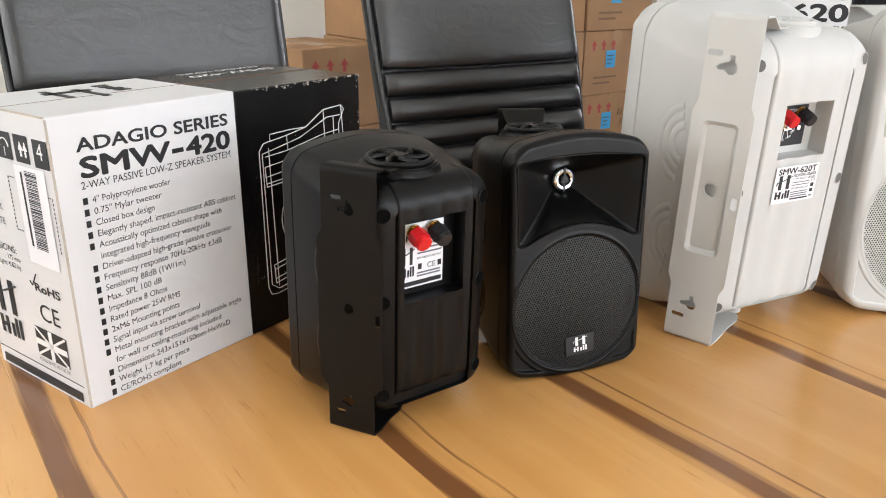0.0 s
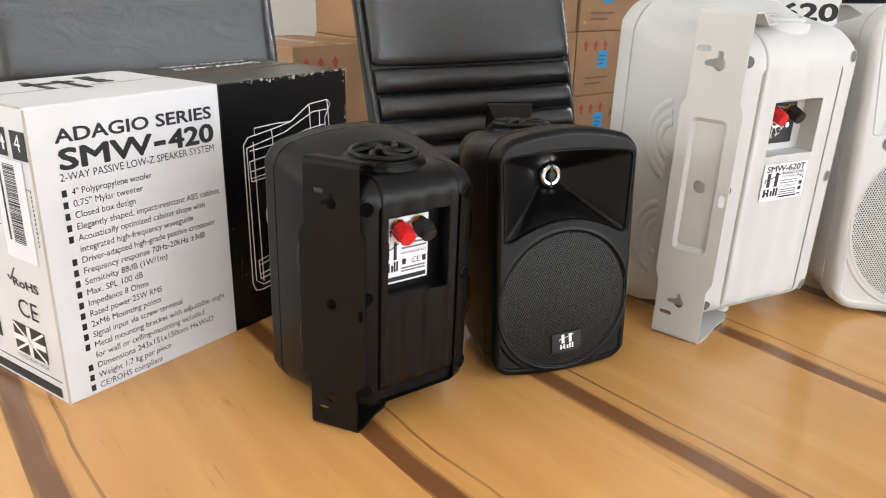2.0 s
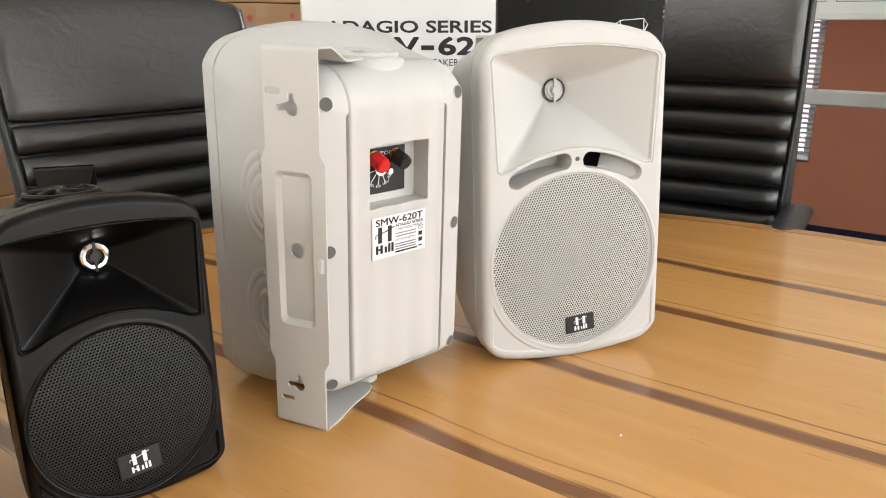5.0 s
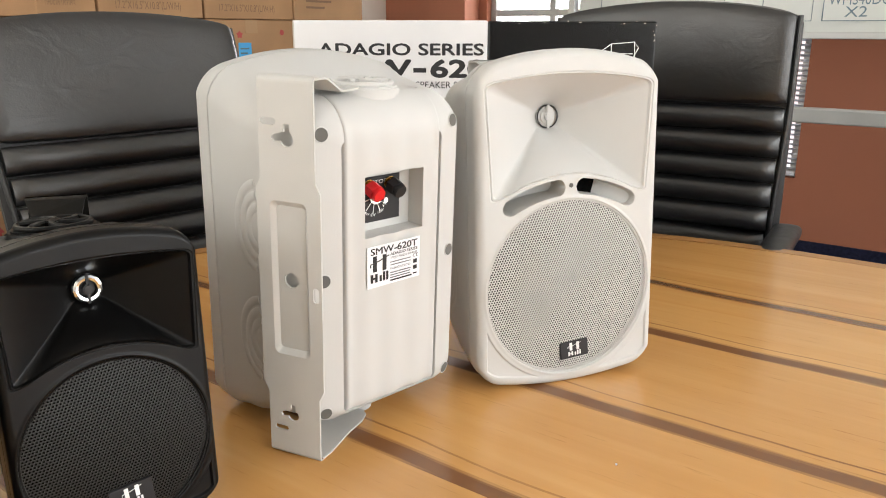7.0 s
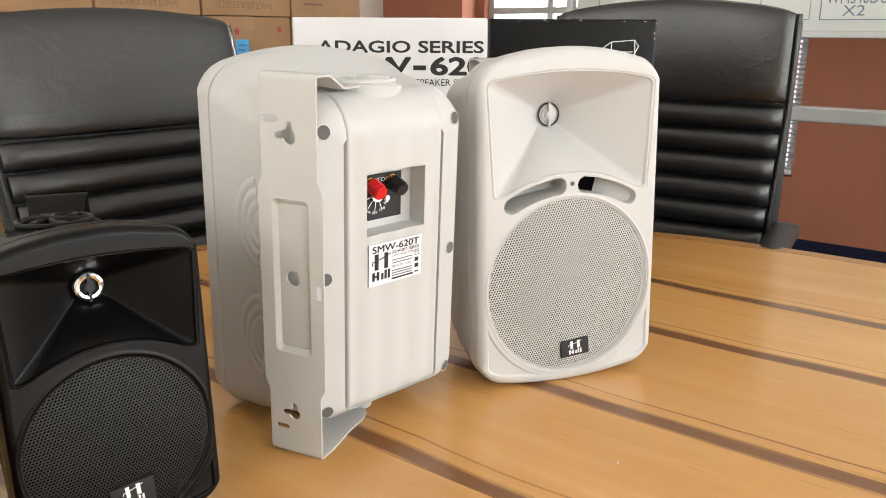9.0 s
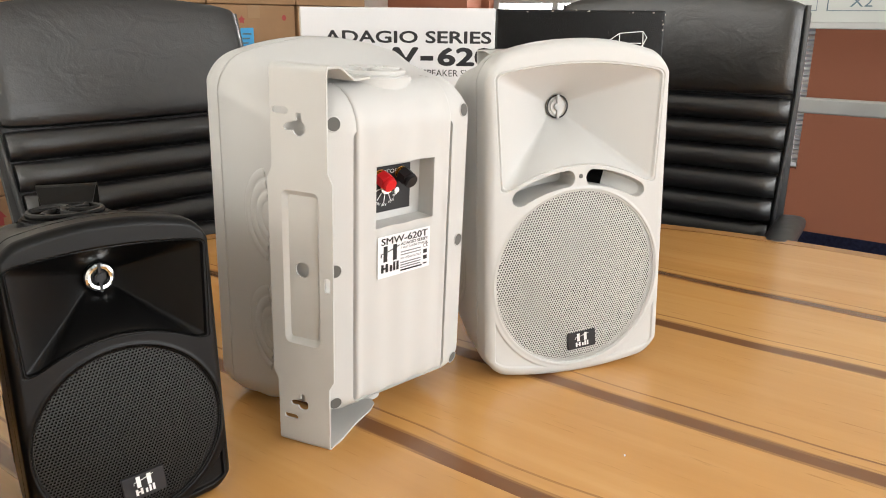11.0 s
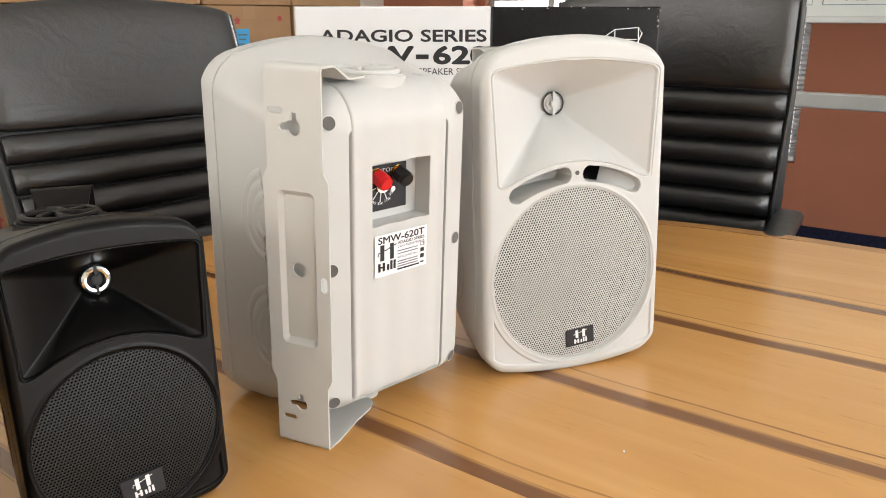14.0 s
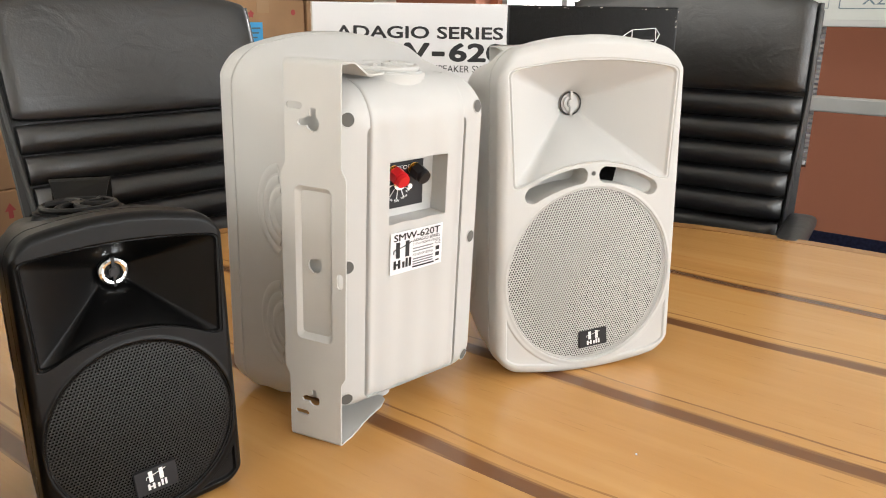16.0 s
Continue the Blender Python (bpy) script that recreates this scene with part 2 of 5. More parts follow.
def cyl_bm(r, h, seg=24, bevel=0.0, m=None, r2=None):
    bm = bmesh.new()
    bmesh.ops.create_cone(bm, cap_ends=True, segments=seg, radius1=r, radius2=r if r2 is None else r2, depth=h)
    if bevel:
        bmesh.ops.bevel(bm, geom=[e for e in bm.edges if abs(e.verts[0].co.z - e.verts[1].co.z) < 1e-6], offset=bevel, segments=2, affect="EDGES")
    if m is not None:
        bm.transform(m)
    return bm


def merge(*bms):
    out = bmesh.new()
    for b in bms:
        me = bpy.data.meshes.new("tmp")
        b.to_mesh(me)
        b.free()
        out.from_mesh(me)
        bpy.data.meshes.remove(me)
    return out


def prism_bm(points, z0, z1, m=None, bevel=0.0):
    """A flat outline in x and y, given thickness from z0 to z1."""
    bm = bmesh.new()
    f = bm.faces.new([bm.verts.new((x, y, z0)) for x, y in points])
    ex = bmesh.ops.extrude_face_region(bm, geom=[f])
    bmesh.ops.translate(bm, vec=(0, 0, z1 - z0), verts=[v for v in ex["geom"] if isinstance(v, bmesh.types.BMVert)])
    if bevel:
        bmesh.ops.bevel(bm, geom=bm.edges[:], offset=bevel, segments=2, affect="EDGES")
    if m is not None:
        bm.transform(m)
    return bm


def tube_bm(pts, r, seg=8, closed=False):
    """A round bar along a line of places."""
    bm = bmesh.new()
    pts = [Vector(p) for p in pts]
    rings = []
    n = len(pts)
    side = None
    for i, p in enumerate(pts):
        a = pts[(i - 1) % n] if closed or i else p
        b = pts[(i + 1) % n] if closed or i < n - 1 else p
        t = (b - a).normalized()
        if side is None:
            side = t.orthogonal()
        side = (side - t * side.dot(t)).normalized()
        other = t.cross(side)
        rings.append([bm.verts.new(p + (side * math.cos(k * math.tau / seg) + other * math.sin(k * math.tau / seg)) * r) for k in range(seg)])
    for i in range(n if closed else n - 1):
        a, b = rings[i], rings[(i + 1) % n]
        for k in range(seg):
            bm.faces.new((a[k], a[(k + 1) % seg], b[(k + 1) % seg], b[k]))
    if not closed:
        bm.faces.new(rings[0][::-1])
        bm.faces.new(rings[-1])
    return bm


def text_part(words, size, material, parent, m, width=None, name="printed_text", thick=0.0, bold=0.0, label="", align="LEFT"):
    """Raised print: the words as a thin mesh lying in the xy plane of m; width squeezes or stretches the line to its true length."""
    cu = bpy.data.curves.new("line", "FONT")
    cu.body, cu.size, cu.extrude, cu.offset, cu.align_x, cu.resolution_u = words, size, thick, 0.0, align, 3
    tmp = new("line", cu)
    bpy.context.view_layer.update()
    me = bpy.data.meshes.new_from_object(tmp.evaluated_get(bpy.context.evaluated_depsgraph_get()))
    bpy.data.objects.remove(tmp)
    bpy.data.curves.remove(cu)
    if width and len(me.vertices):
        xs = [v.co.x for v in me.vertices]
        k = width / (max(xs) - min(xs))
        me.transform(Matrix.Diagonal((k, 1, 1, 1)))
    if bold:
        # heavier strokes: the same outlines laid beside each other
        bm = bmesh.new()
        for dx, dy in ((-1, 0), (1, 0), (0, .7), (0, -.7), (-.7, .5), (.7, -.5), (.7, .5), (-.7, -.5)):
            k = len(bm.verts)
            bm.from_mesh(me)
            bm.verts.ensure_lookup_table()
            for v in bm.verts[k:]:
                v.co += Vector((dx * bold, dy * bold, 0.00002 * (dx + 2 * dy)))
        bm.to_mesh(me)
        bm.free()
    me.materials.clear()
    me.materials.append(material)
    ob = new(name, me)
    ob.matrix_basis = m
    ob.parent = parent
    if label:
        ob["label"] = label
    return ob


def rect_part(x0, x1, y0, y1, material, parent, m, name="printed_bar", label="", z=0.0004):
    ob = link(name, [(x0, y0, 0), (x1, y0, 0), (x1, y1, 0), (x0, y1, 0), (x0, y0, z), (x1, y0, z), (x1, y1, z), (x0, y1, z)],
              [(3, 2, 1, 0), (4, 5, 6, 7), (0, 1, 5, 4), (1, 2, 6, 5), (2, 3, 7, 6), (3, 0, 4, 7)], material, parent, label)
    ob.matrix_basis = m
    return ob


# ---- the room ----
TABLE = 0.74
X0, X1, Y0, Y1, ZC = -2.0, X1_WALL, -2.6, 3.7, 2.7


def wall(name, along, at, a0, a1, openings, material, thick=0.15, side=1, z1=ZC, label=""):
    """A wall in the plane x or y = at, from a0 to a1, with openings (b0, b1, z0, z1) right through it."""
    bs = sorted({a0, a1, *[v for o in openings for v in o[:2]]})
    zs = sorted({0.0, z1, *[v for o in openings for v in o[2:]]})
    bm = bmesh.new()
    for i in range(len(bs) - 1):
        for j in range(len(zs) - 1):
            mb, mz = (bs[i] + bs[i + 1]) / 2, (zs[j] + zs[j + 1]) / 2
            if any(o[0] < mb < o[1] and o[2] < mz < o[3] for o in openings):
                continue
            lo, hi = sorted((at, at + side * thick))
            b = box_bm(bs[i], bs[i + 1], lo, hi, zs[j], zs[j + 1]) if along == "x" else box_bm(lo, hi, bs[i], bs[i + 1], zs[j], zs[j + 1])
            me = bpy.data.meshes.new("tmp")
            b.to_mesh(me)
            b.free()
            bm.from_mesh(me)
            bpy.data.meshes.remove(me)
    return tagged(part(name, bm, material), label, "wall", kind="structure")


tagged(part("floor", box_bm(X0, X1, Y0, Y1, -0.1, 0), CARPET), "dark navy carpet on the office floor", "floor", kind="structure")
tagged(part("ceiling", box_bm(X0 - 0.15, X1 + 0.15, Y0 - 0.15, Y1 + 0.15, ZC, ZC + 0.1), CEILING), "plain white office ceiling", "ceiling", kind="structure")
WIN_EAST = [(0.93, 1.85, 0.42, 2.1), (2.17, 2.86, 0.5, 2.1)]
WIN_SOUTH = [(-0.9, 4.1, 0.85, 2.35)]
# opening assumed out of view, added to hold the west fill lamp
WIN_WEST = [(0.5, 3.4, 0.9, 2.3)]
wall("wall_north", "x", Y1, X0 - 0.15, X1 + 0.15, [], WALLPAINT, label="plain cream painted wall behind the cartons")
wall("wall_east", "y", X1, Y0 - 0.15, Y1, WIN_EAST, TERRACOTTA, label="terracotta painted wall with two windows")
wall("wall_south", "x", Y0, X0 - 0.15, X1, WIN_SOUTH, WALLPAINT, side=-1, label="cream painted wall with a wide window")
wall("wall_west", "y", X0, Y0, Y1, WIN_WEST, WALLPAINT, side=-1, label="cream painted wall with an added window opening")


# ---- the table ----
AX, AY, AA, AB = 0.80, 0.30, 1.11, 1.05  # centre of the rounded end, half width, reach of the end


def rim_y(x):
    u = min(1.0, abs((x - AX) / AA))
    return AY + AB * math.sqrt(max(0.0, 1 - u ** 2.2))


def build_table():
    t = thing("meeting_table", pose(0, 0, 0), "large honey timber meeting table with dark walnut inlay strips", "table")
    yend = -1.6
    lo, hi = AX - AA, AX + AA
    # boards glued edge to edge, each with a dark heartwood streak along one edge
    cuts = [lo + 0.035, *STRIPS, hi - 0.035]
    for a, b in zip(cuts, cuts[1:]):
        n = 16
        top = [(x - a, rim_in(x)) for x in [b - 0.0002 + (a + 0.0002 - b) * k / n for k in range(n + 1)]]
        part("plank", prism_bm([(0.0002, yend), (b - a - 0.0002, yend)] + top, TABLE - 0.03, TABLE), PLANK, t).matrix_basis = pose(a, 0, 0)
    # solid timber lipping round the rim
    n = 72
    outer, inner = [], []
    for k in range(n + 1):
        a = math.pi * k / n
        ca, sa = math.cos(a), math.sin(a)
        ex = 2 / 2.2
        fx = lambda w: AX + w * math.copysign(abs(ca) ** ex, ca)
        outer.append((fx(AA), AY + AB * abs(sa) ** ex))
        inner.append((fx(AA - 0.035), AY + (AB - 0.035) * abs(sa) ** ex))
    outer = [(hi, yend)] + outer + [(lo, yend)]
    inner = [(hi - 0.035, yend)] + inner + [(lo + 0.035, yend)]
    v, f = [], []
    for (ox, oy), (ix, iy) in zip(outer, inner):
        cx, cy = ox + (ix - ox) * 0.12, oy + (iy - oy) * 0.12
        v += [(ix, iy, TABLE + 0.0004), (cx, cy, TABLE + 0.0004), (ox, oy, TABLE - 0.004), (ox, oy, TABLE - 0.034), (ix, iy, TABLE - 0.034)]
    for k in range(len(outer) - 1):
        for j in range(5):
            f.append((k * 5 + j, k * 5 + (j + 1) % 5, k * 5 + 5 + (j + 1) % 5, k * 5 + 5 + j))
    link("edge_lipping", v, f, EDGEWOOD, t)
    for x, y in ((0.45, 0.55), (1.4, 0.55), (0.45, -1.1), (1.4, -1.1)):
        part("leg", box_bm(x - 0.05, x + 0.05, y - 0.05, y + 0.05, 0.0, TABLE - 0.03, 0.006), STRIP, t)
    for y in (0.6, -1.18):
        part("apron", box_bm(0.35, 1.5, y, y + 0.03, TABLE - 0.12, TABLE - 0.03), STRIP, t)


def rim_in(x):
    u = min(1.0, abs((x - AX) / (AA - 0.035)))
    return AY + (AB - 0.035) * math.sqrt(max(0.0, 1 - u ** 2.2)) if u < 1 else AY


STRIPS = [-0.1, 0.129, 0.390, 0.593, 0.852, 1.066, 1.321, 1.533]
build_table()


# ---- loudspeakers ----
def outline(hw, z0, z1, r, arch=0.0, sag=0.0, n=10):
    """A closed rounded outline in x and z with a bowed top and bottom."""
    pts = []
    for cx, cz, a0 in ((hw - r, z0 + r, -90), (hw - r, z1 - r, 0), (-hw + r, z1 - r, 90), (-hw + r, z0 + r, 180)):
        for k in range(n + 1):
            a = radians(a0 + 90 * k / n)
            pts.append((cx + r * math.cos(a), cz + r * math.sin(a)))
    # more points along the long sides
    out = []
    for i, p in enumerate(pts):
        q = pts[(i + 1) % len(pts)]
        d = math.hypot(q[0] - p[0], q[1] - p[1])
        m = 8 if d > r * 0.6 else 1
        out += [(p[0] + (q[0] - p[0]) * k / m, p[1] + (q[1] - p[1]) * k / m) for k in range(m)]
    mid = (z0 + z1) / 2
    res = []
    for x, z in out:
        w = 1 - (x / hw) ** 2
        k = (z - mid) / (z1 - z0) * 2
        res.append((x, z + (arch * w * max(0, k) if k > 0 else -sag * w * max(0, -k))))
    return res


def loft(rings):
    """Rings of equally many (x, y, z), joined."""
    v = [p for r in rings for p in r]
    n = len(rings[0])
    f = []
    for i in range(len(rings) - 1):
        for k in range(n):
            f.append((i * n + k, i * n + (k + 1) % n, i * n + n + (k + 1) % n, i * n + n + k))
    return v, f


def smoothstep(e0, e1, x):
    t = np.clip((x - e0) / (e1 - e0), 0, 1)
    return t * t * (3 - 2 * t)


def field(name, xs, zs, fn, material, parent, label="", mapx=None):
    """A moulded face: a fine sheet over xs and zs whose depth is fn(x, z)."""
    X, Z = np.meshgrid(xs, zs)
    if mapx is not None:
        X, Z = mapx(X, Z)
    Y = fn(X, Z)
    v = np.stack([X.ravel(), Y.ravel(), Z.ravel()], 1).tolist()
    n, mrows = len(xs), len(zs)
    f = [(j * n + i, j * n + i + 1, j * n + n + i + 1, j * n + n + i) for j in range(mrows - 1) for i in range(n - 1)]
    ob = link(name, v, f, material, parent, label)
    ob.data.shade_smooth()
    ob.data.set_sharp_from_angle(angle=radians(50))
    return ob


def top_edge(x, hw, z, r, arch):
    """Height of the bowed top of a rounded face at x."""
    a = np.clip((np.abs(x) - (hw - r)) / r, 0, 1)
    return z - r + r * np.sqrt(1 - a * a) + arch * (1 - (x / hw) ** 2)


def plate_bm(outer, holes, thick, m=None):
    """A sheet-metal blank in x and y with holes cut through it."""
    bm = bmesh.new()
    edges = []
    for loop in [outer, *holes]:
        vs = [bm.verts.new((x, y, 0)) for x, y in loop]
        edges += [bm.edges.new((vs[i], vs[(i + 1) % len(vs)])) for i in range(len(vs))]
    bmesh.ops.triangle_fill(bm, use_beauty=True, use_dissolve=False, edges=edges)
    ex = bmesh.ops.extrude_face_region(bm, geom=bm.faces[:])
    bmesh.ops.translate(bm, vec=(0, 0, thick), verts=[v for v in ex["geom"] if isinstance(v, bmesh.types.BMVert)])
    if m is not None:
        bm.transform(m)
    return bm


def circle(cx, cy, r, n=16, a0=0.0, a1=360.0):
    k = n if a1 - a0 >= 359.9 else n + 1
    return [(cx + r * math.cos(radians(a0 + (a1 - a0) * i / n)), cy + r * math.sin(radians(a0 + (a1 - a0) * i / n))) for i in range(k)]


def slot(x0, x1, y, r):
    return circle(x1, y, r, 8, -90, 90) + circle(x0, y, r, 8, 90, 270)


def keyhole(cx, cy, r, side):
    """A round hole with a narrow neck to one side and one upwards."""
    s = r * 0.42
    return [(cx + r * math.cos(a), cy + r * math.sin(a)) for a in [radians(q) for q in range(-160, 71, 15)]] + \
        [(cx + s, cy + r * 1.9), (cx - s, cy + r * 1.9), (cx - s, cy + s + r * 0.5), (cx - r * 2.0, cy + s), (cx - r * 2.3, cy), (cx - r * 2.0, cy - s)]


def rounded(x0, x1, y0, y1, r):
    """A rectangle with round corners."""
    return circle(x1 - r, y0 + r, r, 6, -90, 0) + circle(x1 - r, y1 - r, r, 6, 0, 90) + circle(x0 + r, y1 - r, r, 6, 90, 180) + circle(x0 + r, y0 + r, r, 6, 180, 270)


def bracket(s, B, mirror, metal, big, swing):
    """The U-shaped bracket: a tall plate with two arms that reach to the knobs."""
    px, py, kx, ky, zb, zt = B["px"], B["py"], B["kx"], B["ky"], B["zb"], B["zt"]
    wb, wm, wt = B["wb"], B["wm"], B["wt"]
    n1, n2 = B["n1"], B["n2"]
    sg = -1 if mirror else 1
    d = Vector((B["dx"] * sg, B["dy"], 0)).normalized()
    nrm = Vector((d.y * sg, -d.x * sg, 0)).normalized()  # outwards, away from the cabinet
    if nrm.x * sg < 0:
        nrm = -nrm
    spin = Matrix.Rotation(radians(swing), 3, "Z")
    d, nrm = spin @ d, spin @ nrm
    p = Vector((px * sg, py, 0))
    k = Vector((kx * sg, ky, 0))
    p = k + spin @ (p - k)
    T = 0.002
    bend = 0.005
    m = Matrix((( d.x, 0, nrm.x, p.x), (d.y, 0, nrm.y, p.y), (0, 1, 0, 0), (0, 0, 0, 1)))
    c = 0.006
    outer = [(-wb, zb + bend), (wb, zb + bend), (wb, n1), (wm, n1 + c * 1.6), (wm, n2 - c * 1.6), (wt, n2), (wt, zt - bend), (-wt, zt - bend),
             (-wt, n2), (-wm, n2 - c * 1.6), (-wm, n1 + c * 1.6), (-wb, n1)]
    q = 1.0 if not big else 1.45
    sx = B["flip"]
    holes = [slot(-0.016 * q, -0.009 * q, zt - 0.027 * q, 0.0021 * q), [(x, z) for x, z in keyhole(0.0005 * q, zt - 0.037 * q, 0.0048 * q, 1)],
             slot(-0.014 * q, -0.007 * q, zb + 0.020 * q, 0.0018 * q), [(x, z) for x, z in keyhole(-0.001 * q, zb + 0.031 * q, 0.0042 * q, 1)],
             circle(-0.001 * q, (zb + zt) / 2 - 0.001, 0.0052 * q, 20), [(x, z) for z, x in slot((zb + zt) / 2 - 0.010 * q, (zb + zt) / 2 - 0.004 * q, wm - 0.0042 * q, 0.0022 * q)]]
    q0, zc = q, (zb + zt) / 2
    if big:
        holes[4] = rounded(-.0195, .0195, zc - .076, zc + .076, .006)
    outer = [(sx * x, z) for x, z in outer]
    holes = [[(sx * x, z) for x, z in h] for h in holes]
    bms = [plate_bm(outer, holes, T, m)]
    for z, w, up in ((zt, wt, 1), (zb, wb, -1)):
        # rounded bend, then the arm
        v, f = [], []
        for i in range(6):
            a = radians(90 * i / 5)
            for rr in (bend + T * 0.5, bend - T * 0.5):
                off = nrm * (-bend + T + (rr - T * 0.5) * math.cos(a)) 
                zz = z - up * bend + up * (rr * math.sin(a) - T * 0.0)
                for e in (-w, w):
                    v.append(tuple(p + d * e + off + Vector((0, 0, zz))))
        for i in range(5):
            b = i * 4
            f += [(b, b + 1, b + 5, b + 4), (b + 2, b + 6, b + 7, b + 3), (b, b + 4, b + 6, b + 2), (b + 1, b + 3, b + 7, b + 5)]
        bb = bmesh.new()
        vs = [bb.verts.new(x) for x in v]
        for q4 in f:
            bb.faces.new([vs[i] for i in q4])
        bms.append(bb)
        inward = k - p
        inn = inward.normalized()
        side = inn.cross(Vector((0, 0, 1)))
        e0 = p - nrm * (bend - T)
        tip = k - inn * B["kr"] * (0.55 if up > 0 else 0.2)
        a, b = e0 + d * w, e0 - d * w
        if (a - b).dot(side) < 0:
            a, b = b, a
        # flat, then cranked to the level of the knob, then a round tongue
        far = (tip - (a + b) / 2).length
        drop = (z - T - B["kz"] - 0.001) if up > 0 else 0.0
        v, f = [], []
        for q, wide, fall in ((0, 1, 0), (.16, .98, 0), (.22, .95, .08), (.50, .80, .92), (.56, .78, 1), (.8, .74, 1), (.93, .58, 1), (1.0, .2, 1)):
            c = (a + b) / 2 * (1 - q) + tip * q
            dirn = (a - b).normalized().lerp(side, min(1, q * 1.6)).normalized()
            zz = z - drop * fall if up > 0 else z
            for e in (-1, 1):
                for h in ((0, -T) if up > 0 else (0, T)):
                    pt = c + dirn * w * wide * e
                    v.append((pt.x, pt.y, zz + h))
        bb = bmesh.new()
        vs = [bb.verts.new(x) for x in v]
        for i in range(7):
            o = i * 4
            for q4 in ((o, o + 2, o + 6, o + 4), (o + 1, o + 5, o + 7, o + 3), (o, o + 4, o + 5, o + 1), (o + 2, o + 3, o + 7, o + 6)):
                bb.faces.new([vs[q] for q in q4])
        bb.faces.new([vs[q] for q in (28, 30, 31, 29)])
        bmesh.ops.recalc_face_normals(bb, faces=bb.faces[:])
        bms.append(bb)
    ob = part("bracket", merge(*bms), metal, s, "bent sheet steel U bracket with keyholes")
    if big:
        # floor of the pressed recess, with the round hole, and its sloping sides
        floor = [(sx * x, z) for x, z in rounded(-.0155, .0155, zc - .071, zc + .071, .004)]
        lip = [(sx * x, z) for x, z in rounded(-.0195, .0195, zc - .076, zc + .076, .006)]
        part("pressed_recess", plate_bm(floor, [[(sx * x, z) for x, z in circle(-.001 * q0, zc - .001, .0052 * q0, 20)]], T, m @ pose(0, 0, -.0048)), metal, ob)
        v, f = loft([[tuple(m @ Vector((x, z, T))) for x, z in lip], [tuple(m @ Vector((x * .955, (z - zc) * .99 + zc, T - .0008))) for x, z in lip], [tuple(m @ Vector((x * 1.03, z, T - .0043))) for x, z in floor], [tuple(m @ Vector((x, z, T - .0048))) for x, z in floor]])
        link("pressed_side", v, f, metal, ob, smooth=True)
    return ob


def knob(s, x, y, z, r, body, up=1):
    """A dished seat with a ribbed hand knob in it."""
    m = pose(x, y, z)
    seat = merge(cyl_bm(r * 1.22, 0.004, 40, 0.0012, m @ pose(0, 0, 0.0)), tube_bm([tuple(m @ Vector((r * 1.0 * math.cos(a), r * 1.0 * math.sin(a), 0.004))) for a in [math.tau * i / 40 for i in range(40)]], r * 0.1, 8, True))
    seat_ob = part("knob_seat", seat, body, s, smooth=True)
    hub = part("knob_hub", cyl_bm(r * 0.3, 0.007, 20, 0.001, m @ pose(0, 0, 0.004)), body, seat_ob, smooth=True)
    for i in range(6):
        a = math.tau * i / 6
        part("knob_spoke", tube_bm([tuple(m @ Vector((r * q * math.cos(a + 0.9 * (q - 0.2)), r * q * math.sin(a + 0.9 * (q - 0.2)), 0.0055 - 0.001 * q))) for q in (0.2, 0.45, 0.7, 0.95)], r * 0.1, 8), body, seat_ob, smooth=True)
    part("knob_well", cyl_bm(r * 0.93, 0.0006, 32, 0, m @ pose(0, 0, 0.0024)), DEEP if body is BLACK else body, seat_ob)


def perforated(name, R, pitch, bulge, y0, zc, material, parent, keep):
    """A round sheet of hexagonal cells, each with a hole through it."""
    v, f = [], []
    dx, dz = pitch, pitch * math.sqrt(3) / 2
    rows = int(R / dz) + 1
    ro, ri = pitch / math.sqrt(3), pitch * 0.40
    for j in range(-rows, rows + 1):
        z = j * dz
        off = (j % 2) * 0.5 * dx
        for i in range(-int(R / dx) - 1, int(R / dx) + 2):
            x = i * dx + off
            if x * x + z * z > (R - pitch * 0.35) ** 2 or not keep(x, z):
                continue
            b = len(v)
            for rr in (ro, ri):
                for q in range(6):
                    a = radians(30 + 60 * q)
                    u, w = x + rr * math.cos(a), z + rr * math.sin(a)
                    v.append((u, y0 - bulge * max(0, 1 - (u * u + w * w) / (R * R)), zc + w))
            for q in range(6):
                t = (q + 1) % 6
                f.append((b + q, b + t, b + 6 + t, b + 6 + q))
            # walls of the hole
            for q in range(6):
                vx = v[b + 6 + q]
                v.append((vx[0], vx[1] + 0.0008, vx[2]))
            for q in range(6):
                t = (q + 1) % 6
                f.append((b + 6 + q, b + 6 + t, b + 12 + t, b + 12 + q))
    return link(name, v, f, material, parent)


def binding_post(s, x, y, z, colour, k, label):
    m = pose(x, y, z, -112, 0, 0)
    post = part("binding_post", merge(cyl_bm(0.0080 * k, 0.012 * k, 6, 0.0012, m @ pose(0, 0, 0.012 * k)), cyl_bm(0.0068 * k, 0.004 * k, 20, 0.0008, m @ pose(0, 0, 0.0195 * k))), colour, s, label)
    part("washer", merge(cyl_bm(0.0062 * k, 0.0012, 20, 0.0003, m @ pose(0, 0, 0.003 * k)), cyl_bm(0.0026 * k, 0.012 * k, 14, 0, m @ pose(0, 0, 0.001 * k)), cyl_bm(0.0045 * k, 0.0012, 6, 0, m @ pose(0, 0, 0.0055 * k))), BRASS, post)


